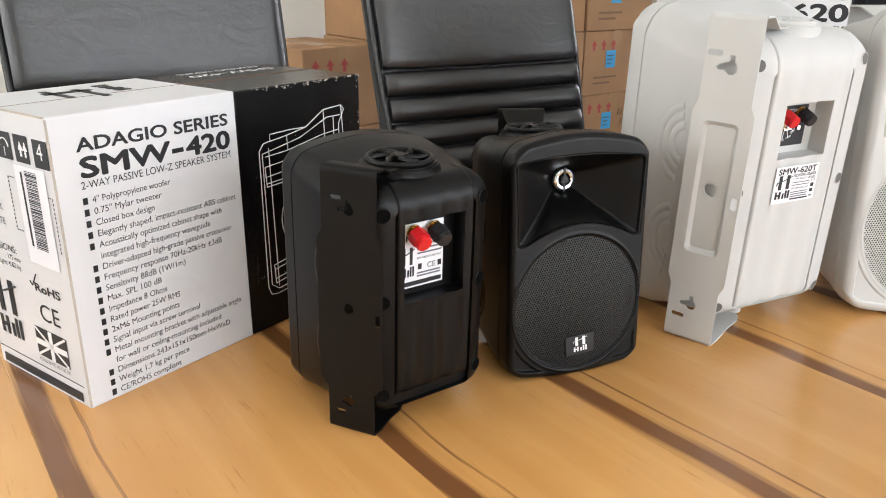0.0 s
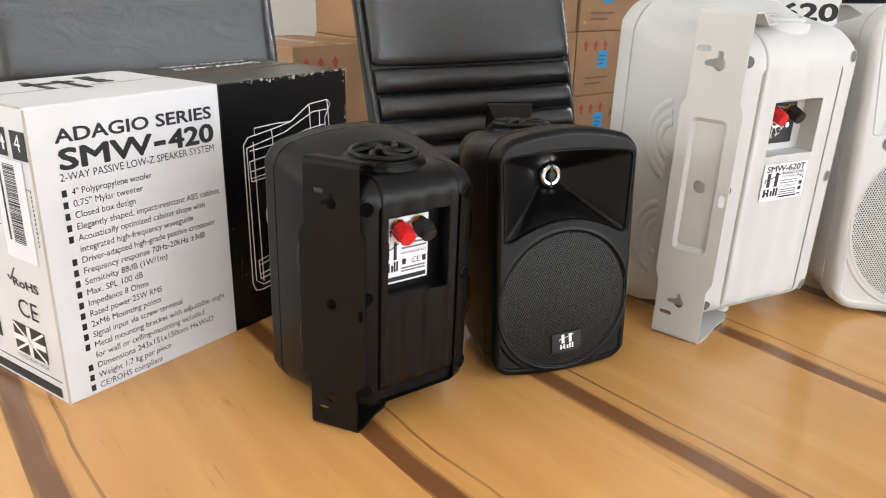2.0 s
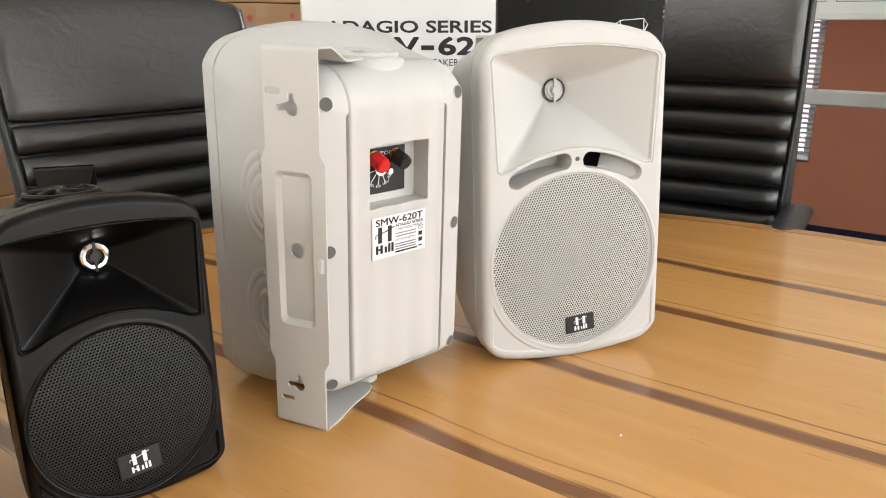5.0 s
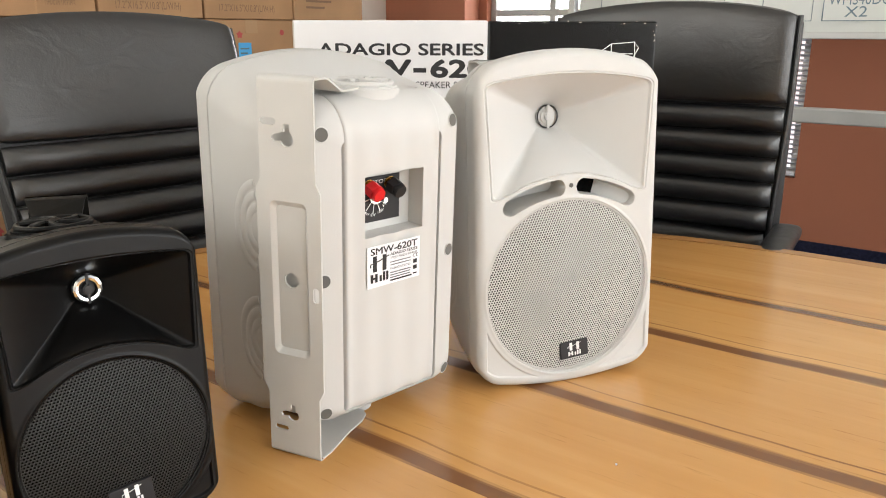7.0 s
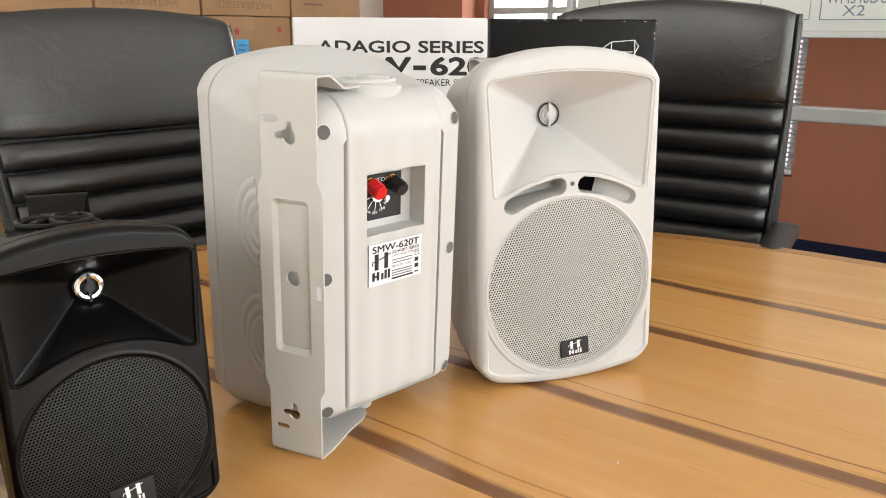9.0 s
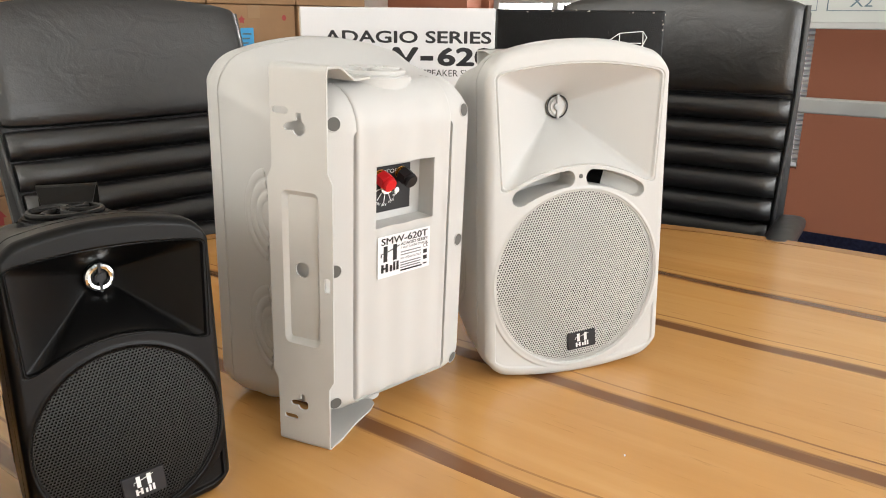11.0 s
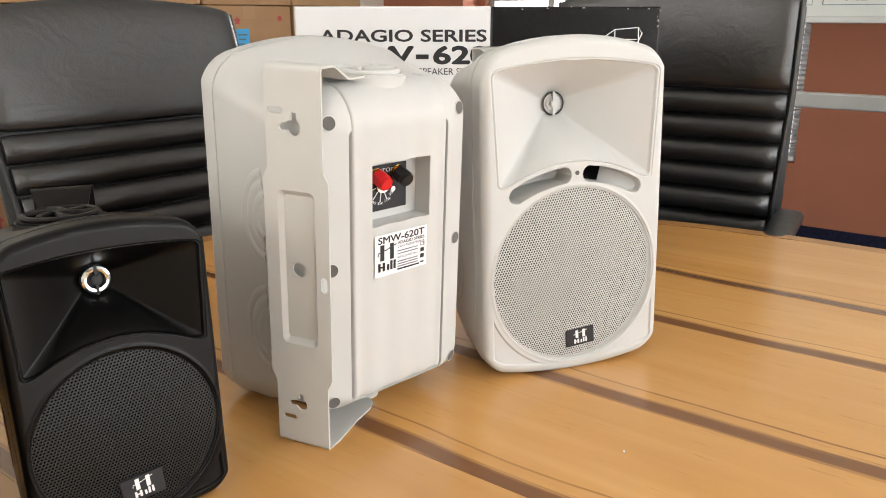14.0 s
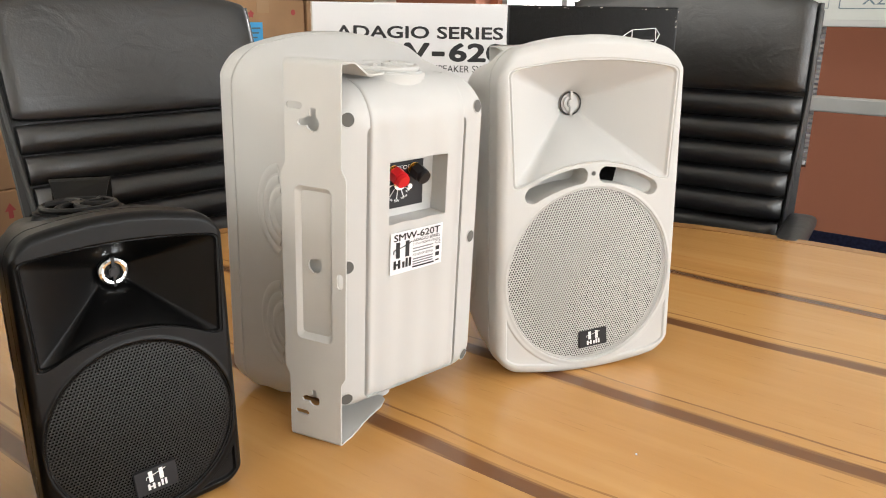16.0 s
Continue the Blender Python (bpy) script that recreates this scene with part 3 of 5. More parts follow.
def emblem(parent, m, w, h, ink):
    """The maker's mark as plain upright and slanting bars."""
    for x0, x1, z0, z1 in ((0.14, 0.34, 0.44, 1.0), (0.66, 0.86, 0.44, 1.0)):
        rect_part(x0 * w, x1 * w, z0 * h, z1 * h, ink, parent, m, "mark")
    part("mark", tube_bm([tuple(m @ Vector((x * w, z * h, 0.0003))) for x, z in ((0, 0.62), (0.02, 0.74), (0.45, 0.80), (1.0, 0.94))], 0.018 * h, 4), ink, parent)
    for x0, x1, z1 in ((0.02, 0.14, 0.36), (0.26, 0.38, 0.36), (0.50, 0.61, 0.28), (0.68, 0.79, 0.38), (0.86, 0.97, 0.38)):
        rect_part(x0 * w, x1 * w, 0.06 * h, z1 * h, ink, parent, m, "mark")
    rect_part(0.02 * w, 0.38 * w, 0.18 * h, 0.24 * h, ink, parent, m, "mark")


def speaker(name, m, C, label, mirror, group, swing=0.0, lift=0.0):
    W, H, D, big = C["W"], C["H"], C["D"], C["big"]
    body, metal, mesh = C["body"], C["metal"], C["mesh"]
    s = thing(name, m, label, "loudspeaker", group)
    hw, r = W / 2, 0.12 * W
    arch, sag = C["arch"] * H, C["sag"] * H
    edge = 0.045 * W

    # --- front baffle: moulded face with waveguide, ports and corner pockets ---
    zc, R = C["zc"], C["R"]
    thz, thr, thd = C["tw_z"], C["tw_r"], C["tw_d"]
    hx, hz0 = C["horn_x"], C["horn_z0"]
    ra, zac = C["arc_r"], C["arc_z"]
    # waveguide mouth, point by point round its throat
    ang = np.linspace(-math.pi, math.pi, 721)
    rad = np.empty_like(ang)
    for i, a in enumerate(ang):
        lo, hi = 0.0, 3 * W
        for _ in range(26):
            q = (lo + hi) / 2
            x, z = q * math.cos(a), thz + q * math.sin(a)
            inside = abs(x) < hx + C["horn_k"] * (z - hz0) and z < C["horn_t"] - C["horn_a"] * (x / hx) ** 2 and x * x + (z - zac) ** 2 > ra * ra and z > hz0
            lo, hi = (q, hi) if inside else (lo, q)
        rad[i] = lo
    rad = np.convolve(np.r_[rad[-7:-1], rad, rad[1:7]], np.ones(13) / 13, "valid")

    def face(X, Z):
        zt = top_edge(X, hw, H - arch, r, arch)
        zb = H - top_edge(X, hw, H - sag, r, sag)
        dist = np.minimum(np.minimum(zt - Z, Z - zb), hw - np.abs(X))
        e = np.clip(1 - dist / edge, 0, 1)
        Y = edge * (1 - np.sqrt(np.maximum(0, 1 - e * e)))
        # waveguide
        a = np.arctan2(Z - thz, X)
        q = np.hypot(X, Z - thz)
        mouth = np.interp(a, ang, rad)
        rho = q / mouth
        lip = 0.02
        depth = (1 - rho) / (1 - thr / np.maximum(mouth, thr * 1.2))
        Y = Y + np.where(rho < 1, 0.0025 * smoothstep(0, lip, 1 - rho) + thd * np.clip(depth, 0, 1) ** 1.12, 0)
        # thin groove round the mouth
        g = np.abs(rho - 1.022) * mouth
        Y = Y + 0.0010 * (1 - smoothstep(0.0003, 0.0014, g))
        # seat of the grille
        rg = np.hypot(X, Z - zc)
        Y = Y + 0.012 * (1 - smoothstep(R - 0.0006, R + 0.0006, rg)) - 0.0008 * np.exp(-((rg - R - 0.0022) / 0.0016) ** 2)
        if big:
            pa = np.degrees(np.arctan2(X, Z - zac))
            pr = np.hypot(X, Z - zac)
            p0 = C["port_r"]
            # curved slots whose floors slope up along their length
            for side in (-1, 1):
                u = pa * side
                k = np.where(u < 6, np.hypot((pr - p0) / C["port_h"], np.maximum(0, 6 - u) / 3.2), np.hypot((pr - p0) / C["port_h"], np.maximum(0, u - 28) / 4.0))
                ramp_depth = 0.010 + 0.040 * np.clip((31 - pa) / (62 if side < 0 else 27), 0, 1)
                Y = Y + ramp_depth * (1 - smoothstep(0.88, 1.02, k))
        # corner pockets under the grille
        cx, cz = np.abs(X), Z
        k = np.minimum(np.minimum(hw - edge * 0.92 - cx, cz - (zb + edge * 1.1)), np.minimum(rg - R - 0.008, 0.22 * H - cz))
        Y = Y + (0.0028 if not big else 0.002) * smoothstep(0, 0.002, k)
        return Y

    def to_face(X, Z):
        zt = top_edge(X, hw, H - arch, r, arch)
        zb = H - top_edge(X, hw, H - sag, r, sag)
        return X, zb + (zt - zb) * Z

    nx, nz = (420, 580) if mirror else (120, 160)
    us = np.sin(np.linspace(-1, 1, nx) * math.pi / 2 * 0.93) / math.sin(math.pi / 2 * 0.93) * hw
    field("front_baffle", us, np.linspace(0, 1, nz), face, body, s, mapx=to_face)

    # --- rear shell ---
    FL = 0.955  # plane of the screwed flanks
    pw, z0, z1 = C["panel"]
    def ring(y, h, z0, z1, rr, ar, sg=0.0):
        return [(x, y * D, z) for x, z in outline(h * W, z0 * H, z1 * H, rr * W, ar * H, sg * H)]
    ey = edge / D
    A, G = C["arch"], C["sag"]
    a1 = 1 - A
    k = C["rk"]
    ztop = .988 * k * H
    rho = C["rho"]

    def shoulder(y, plane):
        """Height of the rounded rear shoulder at depth y."""
        c = max(0.0, y - (plane - rho))
        return ztop - rho + math.sqrt(max(0.0, rho * rho - c * c))
    rings = [ring(ey, .5, G, a1, .12, A, G), ring(.16, .5, G, a1, .12, A, G), ring(.163, .495, G + .004, a1 - .004, .12, A, G), ring(.172, .495, G + .004, a1 - .004, .12, A, G),
             ring(.175, .5, G, a1, .12, A, G), ring(.28, .5, G + .012, a1 - .005, .13, A, G * .8), ring(.42, .492, .05, .985 * k + .01, .14, .03, .01), ring(.6, .48, .08 * k, .99 * k, .15, .012)]
    ys = [.7, .76, .80, .84, .88, .91, .935, FL, .975, .985, .9915]
    for y in ys:
        h = float(np.interp(y, [.6, .73, .80, .88, .925, .945, FL, .9915], [*C["girth"], pw / W + .013]))
        zlo = float(np.interp(y, [.6, .80, .88, .925, .945, FL, .9915], [.08, .095, .10, .105, .112, .12, .13])) * k
        rr = float(np.interp(y, [.6, .80, .88, .925, .945, FL, .9915], [.15, .15, .13, .11, .095, .085, .03]))
        rings.append(ring(y, h, zlo, shoulder(y * D, .992 * D) / H, rr, .002))
    rings += [ring(.955, pw / W + .0125, .132 * k, (ztop - rho) / H - .002, .03, 0), ring(.955, .22, .2 * k, (ztop - rho) / H - .03, .03, 0)]
    v, f = loft(rings)
    n = len(rings[0])
    link("rear_shell", v, f, body, s, smooth=True)
    skin = BVHTree.FromPolygons(v, f)
    # ripples moulded into the side walls
    for side in (-1, 1):
        for zc2 in (0.60, 0.30):
            for q in (0.055, 0.085, 0.115):
                pts, rr = [], 0.0105 if big else 0.007
                for i in range(25):
                    a = radians(-80 + 160 * i / 24 + 180)
                    y = (0.62 + q * 1.15 * W / D * math.cos(a) * 1.2) * D
                    z = zc2 * H + q * 1.25 * W * 1.3 * math.sin(a)
                    at = skin.ray_cast(Vector((side * W, y, z)), Vector((-side, 0, 0)))[0]
                    if at is not None:
                        pts.append((at.x - side * (rr - (0.0011 if big else 0.0008)), y, z))
                part("side_ripple", tube_bm(pts, rr, 16), body, s, smooth=True)

    # --- ribbed centre panel with the terminal recess ---
    z1 = ztop + 0.0008
    rx0, rx1, rz0, rz1, rd = C["recess"]
    e = 0.0003

    def back(X, Z):
        Y = D + C["rib"] * np.cos(X / pw * math.pi * 3.5) * smoothstep(0, 0.01, pw - np.abs(X)) * smoothstep(0, 0.05, z1 - Z)
        top = np.clip((Z - (z1 + 0.0004 - rho)) / rho, 0, 1)
        Y = Y - rho * (1 - np.sqrt(np.maximum(0, 1 - top ** 2)))
        bot = np.clip(((z0 + 0.012) - Z) / 0.012, 0, 1)
        Y = Y - 0.008 * (1 - np.sqrt(np.maximum(0, 1 - bot ** 2)))
        sd = np.clip((np.abs(X) - (pw - 0.003)) / 0.003, 0, 1)
        Y = Y - 0.003 * (1 - np.sqrt(np.maximum(0, 1 - sd ** 2))) - np.where(np.abs(X) >= pw - 1e-6, 0.02, 0)
        hole = (X > rx0 - e / 2) & (X < rx1 + e / 2) & (Z > rz0 - e / 2) & (Z < rz1 + e / 2)
        return np.where(hole, D - rd, Y)

    xs = np.unique(np.r_[np.linspace(-pw, pw, 90), -pw + 1e-4, pw - 1e-4, rx0 - e, rx0, rx1, rx1 + e])
    zs = np.unique(np.r_[np.linspace(z0, z1, 70), z1 - rho + rho * np.sin(np.linspace(0, math.pi / 2, 26)), rz0 - e, rz0, rz1, rz1 + e])
    xs, zs = np.array(sorted(xs)), np.array(sorted(zs))
    pan = field("rear_panel", xs, zs, back, body, s, "ribbed rear panel with sunken terminals")
    bpy.context.view_layer.update()

    # --- screws on the flanks ---
    sxx = C["screw_x"]
    for side in (-1, 1):
        for z in C["screw_z"]:
            at, nrm2, _, _ = skin.ray_cast(Vector((side * sxx, D + .1, z)), Vector((0, -1, 0)))
            up = nrm2 if nrm2.y > 0 else -nrm2
            mm = Matrix.Translation(at + up * 0.0003) @ up.to_track_quat("Z", "Y").to_matrix().to_4x4()
            sc = part("screw_boss", merge(tube_bm([tuple(mm @ Vector((C["screw_r"] * math.cos(a), C["screw_r"] * math.sin(a), 0.0001))) for a in [math.tau * i / 20 for i in range(20)]], 0.0006, 6, True)), body, s, smooth=True)
            # flat dark disc, its colour stands in for the shade inside the hole
            part("screw_hole_shade", cyl_bm(C["screw_r"] * 0.92, 0.0012, 20, 0, mm), C["hole"], sc)

    # --- terminals and stickers in the recess ---
    yb = D - rd + 0.0006

    def on_back(x, z, lift=0.0):
        return pose(x, yb + lift, z, 90, 0, 180)
    cx = (rx0 + rx1) / 2
    if not big:
        lab = rect_part(0, 0.050, 0, 0.062, STICKER, s, on_back(rx1 - 0.002, rz0 + 0.006), "sticker", "white printed rating sticker", 0.0003)
        mm = pose(0, 0, 0.0006)
        text_part("SMW-420", 0.0085, INK, lab, pose(0.003, 0.0455, 0.0006), 0.044, bold=0.0002)
        text_part("ADAGIO SERIES", 0.004, INK, lab, pose(0.016, 0.0545, 0.0006), 0.031)
        for i, wd in enumerate((0.026, 0.024, 0.027)):
            rect_part(0.021, 0.021 + wd, 0.040 - i * 0.0042, 0.0416 - i * 0.0042, FINEINK, lab, mm, "fine_print", z=0.0002)
        text_part("FOR INDOOR USE ONLY", 0.003, INK, lab, pose(0.021, 0.0265, 0.0006), 0.027)
        text_part("CE", 0.0075, INK, lab, pose(0.032, 0.0165, 0.0006), 0.009)
        for x in (0.022, 0.044):
            rect_part(x, x + 0.004, 0.0165, 0.022, INK, lab, mm, "symbol", z=0.0002)
        for i in range(2):
            rect_part(0.021, 0.047, 0.0095 + i * 0.0028, 0.0110 + i * 0.0028, FINEINK, lab, mm, "fine_print", z=0.0002)
        rect_part(0.002, 0.048, 0.002, 0.0062, INK, lab, mm, "web_address", z=0.0002)
        emblem(lab, pose(0.003, 0.0095, 0.0005), 0.015, 0.030, INK)
        binding_post(s, cx + 0.0155, yb - 0.0, rz1 - 0.013, RED, 1.1, "red plastic binding post")
        binding_post(s, cx - 0.0065, yb - 0.0, rz1 - 0.013, C["post"], 1.1, "black plastic binding post")
    else:
        plate = part("selector_plate", box_bm(-0.03, 0.026, 0, 0.0012, 0, 0.046, 0.0005, 1, pose(cx + 0.007, yb - 0.0002, rz0 + 0.008)), INK, s, "black power selector plate")
        mm = on_back(cx + 0.036, rz0 + 0.008, 0.0014)
        text_part("POWER", 0.0052, INKWHITE, plate, mm @ pose(0.004, 0.048, 0.0), 0.03)
        text_part("SELECTOR", 0.0056, INKWHITE, plate, mm @ pose(0.006, 0.0385, 0.0002), 0.036)
        c = Vector((0.0265, 0.026, 0.0003))
        for w, a in (("2W", 195), ("4W", 230), ("8W", 262), ("16W", 293), ("30W", 325)):
            dv = Vector((math.cos(radians(a)), math.sin(radians(a)), 0))
            b = c + dv * 0.008
            q = c + dv * 0.0165
            part("dial_mark", box_bm(0, 0.009, -0.0004, 0.0004, 0, 0.0003, 0, 1, mm @ Matrix.Translation(b) @ pose(0, 0, 0, 0, 0, a)), INKWHITE, plate)
            text_part(w, 0.0042, INKWHITE, plate, mm @ Matrix.Translation(q + Vector((-0.003, -0.0032, 0))) @ pose(0, 0, 0, 0, 0, (a - 270) * 0.7))
        part("selector_shaft", merge(cyl_bm(0.0075, 0.003, 20, 0.0005, mm @ pose(c.x, c.y, 0.0015)), cyl_bm(0.0055, 0.004, 6, 0.0003, mm @ pose(c.x, c.y, 0.005)), cyl_bm(0.0028, 0.016, 16, 0.0004, mm @ pose(c.x, c.y, 0.010))), CHROME, plate, "steel selector shaft")
        binding_post(s, cx + 0.0185, yb, rz1 - 0.013, RED, 1.05, "red plastic binding post")
        binding_post(s, cx - 0.008, yb, rz1 - 0.013, C["post"], 1.05, "black plastic binding post")
        lab = rect_part(0, 0.076, 0, 0.046, STICKER, s, pose(0.0355, D + 0.0022, C["label_z"], 90, 0, 180) @ Matrix.Diagonal((.89, .935, 1, 1)), "sticker", "white printed rating sticker", 0.0003)
        mm = pose(0, 0, 0.0006)
        text_part("SMW-620T", 0.0105, INK, lab, pose(0.004, 0.0365, 0.0006), 0.067, bold=0.0003)
        text_part("ADAGIO SERIES", 0.0047, INK, lab, pose(0.032, 0.0318, 0.0006), 0.040, bold=0.0001)
        text_part("2 WAY PASSIVE SPEAKER", 0.0036, INK, lab, pose(0.032, 0.0278, 0.0006), 0.040)
        for i in range(2):
            rect_part(0.032, 0.062, 0.0238 - i * 0.0032, 0.0248 - i * 0.0032, FINEINK, lab, mm, "fine_print", z=0.0002)
        text_part("FOR INDOOR USE ONLY", 0.0036, INK, lab, pose(0.032, 0.0158, 0.0006), 0.030)
        for i in range(3):
            rect_part(0.032, 0.062, 0.0118 - i * 0.0028, 0.013 - i * 0.0028, FINEINK, lab, mm, "fine_print", z=0.0002)
        rect_part(0.032, 0.064, 0.0028, 0.0046, INK, lab, mm, "web_address", z=0.0002)
        text_part("CE", 0.006, INK, lab, pose(0.065, 0.0235, 0.0006), 0.008)
        for z in (0.0165, 0.0095, 0.004):
            rect_part(0.066, 0.0715, z, z + (0.0045 if z > 0.005 else 0.0015), INK, lab, mm, "symbol", z=0.0002)
        emblem(lab, pose(0.004, 0.004, 0.0005), 0.026, 0.031, INK)

    # --- grille, badge and tweeter ---
    part("dust_cloth", cyl_bm(R - 0.001, 0.001, 48, 0, pose(0, 0.0105, zc, 90)), C["cloth"], s)
    bw, bh, bz = C["badge"]
    grille = perforated("grille", R, C["pitch"], C["bulge"], 0.0016, zc, mesh, s, lambda x, z: not (abs(x) < bw / 2 and abs(z - (bz - zc)) < bh / 2))
    part("grille_rim", tube_bm([((R - 0.0004) * math.cos(a), 0.0012, zc + (R - 0.0004) * math.sin(a)) for a in [math.tau * i / 72 for i in range(72)]], 0.0011, 6, True), body, s, smooth=True)
    yb2 = 0.0012 - C["bulge"] * (1 - ((bz - zc) / R) ** 2)
    turn = pose(0, 0, zc, 0, -4.6, 0) @ pose(0, 0, -zc)  # the grille sits a few degrees round in its seat
    grille.matrix_basis = turn
    bad = part("badge", box_bm(-bw / 2, bw / 2, yb2 - 0.0016, yb2 + 0.002, bz - bh / 2, bz + bh / 2, 0.0006), INK, s, "small black badge with a white mark")
    bad.matrix_basis = turn
    emblem(bad, pose(-bw * 0.24, yb2 - 0.0018, bz - bh * 0.40, 90, 0, 0), bw * 0.48, bh * 0.82, INKWHITE)
    yt = thd + 0.0012
    if big:
        ringm, core = INK, WHITE
    else:
        ringm, core = CHROME, INK
    tw = part("tweeter", merge(cyl_bm(thr * 1.02, 0.002, 32, 0, pose(0, yt, thz, 90)), cyl_bm(thr * 0.36, 0.006, 24, 0.001, pose(0, yt - 0.004, thz, 90)),
                               box_bm(-thr * 0.1, thr * 0.1, yt - 0.006, yt, thz - thr * 1.05, thz + thr * 1.05)), core, s, "round tweeter with a bridge bar")
    part("tweeter_ring", tube_bm([(thr * (0.78 if not big else 1.0) * math.cos(a), yt - 0.003, thz + thr * (0.78 if not big else 1.0) * math.sin(a)) for a in [math.tau * i / 32 for i in range(32)]], thr * (0.24 if not big else 0.07), 8, True), ringm, tw, smooth=True)
    if big:
        # dark sheet in the right port alone, standing in for its deep shade
        arc = [radians(q) for q in (3.0, 6, 9, 12, 15)]
        lo2, hi2 = C["port_r"] - C["port_h"] * .96, C["port_r"] + C["port_h"] * .96
        ring2 = [(lo2 * math.sin(a), zac + lo2 * math.cos(a)) for a in arc] + [(hi2 * math.sin(a), zac + hi2 * math.cos(a)) for a in arc[::-1]]
        part("port_shade", prism_bm(ring2, 0, .001, pose(0, .024, 0, 90)), DEEP, s, "dark sheet for the shade inside the right bass port")
        part("dome", cyl_bm(thr * 0.8, 0.004, 28, 0.0018, pose(0, yt - 0.001, thz, 90)), WHITE, tw, smooth=True)
        part("indicator", cyl_bm(0.0026, 0.001, 14, 0, pose(0, -0.0002, C["dot_z"], 90)), C["hole"], s)
    # --- knobs and bracket ---
    B = C["bracket"]
    knob(s, B["kx"] * (-1 if mirror else 1), B["ky"], B["kz"], B["kr"], body)
    part("knob_seat", cyl_bm(0.012, 0.02, 24, 0.002, pose(B["kx"] * (-1 if mirror else 1), B["ky"], B["zb"] + 0.009)), body, s)
    kz, kx = B["kz"] + 0.0005, B["kx"] * (-1 if mirror else 1)
    rings = []
    for i in range(13):
        u = i / 12
        z = kz - 0.03 * u
        rad2, r0 = B["kr"] * (1.26 + 0.8 * u ** 1.5), B["kr"] * 1.26
        c = min(1.0, max(0.0, (z - z1 + rho) / rho))
        lim = D - rho * (1 - math.sqrt(1 - c * c)) - 0.0012
        rings.append([(kx + rad2 * math.cos(a), min(max(lim, B["ky"] + math.sqrt(max(0.0, r0 ** 2 - (rad2 * math.cos(a)) ** 2))), B["ky"] + rad2 * math.sin(a)), z) for a in [math.tau * j / 48 for j in range(48)]])
    v, f = loft(rings)
    f.append(tuple(range(48)))
    link("knob_boss", v, f, body, s, smooth=True)
    bracket(s, {**B, "zt": B["zt"] + lift}, mirror, metal, big, swing)
    return s


# the brackets of the front-facing ones are swung round behind them
SMALL = dict(rib=.0011, arch=.05, sag=.03, rk=.9485, W=.160, H=.2625, D=.15, rho=.024, girth=(.475, .44, .42, .40, .388, .38, .37), big=False, body=BLACK, metal=BLACKMETAL, mesh=BLACKMESH, cloth=DEEP, hole=DEEP, post=INK, zc=.0828, R=.0745, tw_z=.2084, tw_r=.0118, tw_d=.0425,
             horn_x=.0695, horn_k=.047, horn_z0=.144, horn_t=.2405, horn_a=.005, arc_r=.1226, arc_z=.0468, panel=(.0415, .042, .2475), recess=(-.031, .0335, .137, .2135, .017), screw_x=.0540, screw_z=(.047, .141, .222), screw_r=.0068,
             pitch=.0028, bulge=.0025, badge=(.035, .0215, .036),
             bracket=dict(px=.0742, py=.1238, dx=-.510, dy=.860, kx=.007, ky=.098, kz=.252, zb=.0056, zt=.262, wb=.0235, wm=.032, wt=.0265, n1=.050, n2=.205, kr=.029, flip=1))
BIG = dict(rib=.0010, arch=.055, sag=.035, rk=.93, W=.232, H=.394, D=.178, rho=.040, girth=(.485, .46, .437, .412, .399, .391, .384), big=True, body=WHITE, metal=WHITEMETAL, mesh=WHITEMESH, cloth=CLOTH, hole=mat("shadow_grey_plastic", (.11, .108, .1), .8), post=INK, zc=.1202, R=.1052, tw_z=.3162, tw_r=.0132, tw_d=.0625,
           horn_x=.0961, horn_k=.055, horn_z0=.2235, horn_t=.367, horn_a=.0093, arc_r=.1728, arc_z=.0825, port_r=.1576, port_h=.0092, dot_z=.2416, panel=(.0590, .045, .367), recess=(-.036, .0367, .2285, .2895, .021), screw_x=.0805, screw_z=(.052, .193, .332), screw_r=.0068,
           pitch=.0032, bulge=.004, badge=(.037, .0211, .0425), label_z=.1765,
           bracket=dict(px=.1075, py=.1588, dx=-.418, dy=.909, kx=.0, ky=.122, kz=.3655, zb=.0100, zt=.383, wb=.0285, wm=.0335, wt=.0285, n1=.078, n2=.292, kr=.031, flip=1))


def stand(x, y, yaw, lean, roll=0.0):
    return pose(x, y, TABLE) @ pose(0, 0, 0, 0, 0, yaw) @ pose(0, 0, 0, -lean) @ pose(0, 0, 0, 0, roll)


speaker("loudspeaker", stand(.4500, .7490, 179.8, 1.9), SMALL, "black plastic wall loudspeaker turned to show its rear terminals", False, "black loudspeakers")
speaker("loudspeaker", stand(.6266, .5809, -15.3, 3.0, .2), SMALL, "black plastic wall loudspeaker facing out with round mesh grille", True, "black loudspeakers", -84, .008)
speaker("loudspeaker", stand(.9326, .7023, 169.8, 3.0, .5), BIG, "large white plastic loudspeaker turned to show its rear panel", False, "white loudspeakers")
speaker("loudspeaker", stand(1.113, .4257, -34.0, 2.6, -.7), BIG, "large white plastic loudspeaker facing out with ports and grille", True, "white loudspeakers", -70, .0)


# ---- printed speaker cartons on the table ----
FRONT = pose(0, -0.0005, 0, 90, 0, 0)
END = pose(-0.0005, 0, 0, 90, 0, -90)


def lines_bm(polys, r, m):
    return merge(*[tube_bm([tuple(m @ Vector((x, z, 0.0))) for x, z in p], r, 4) for p in polys])


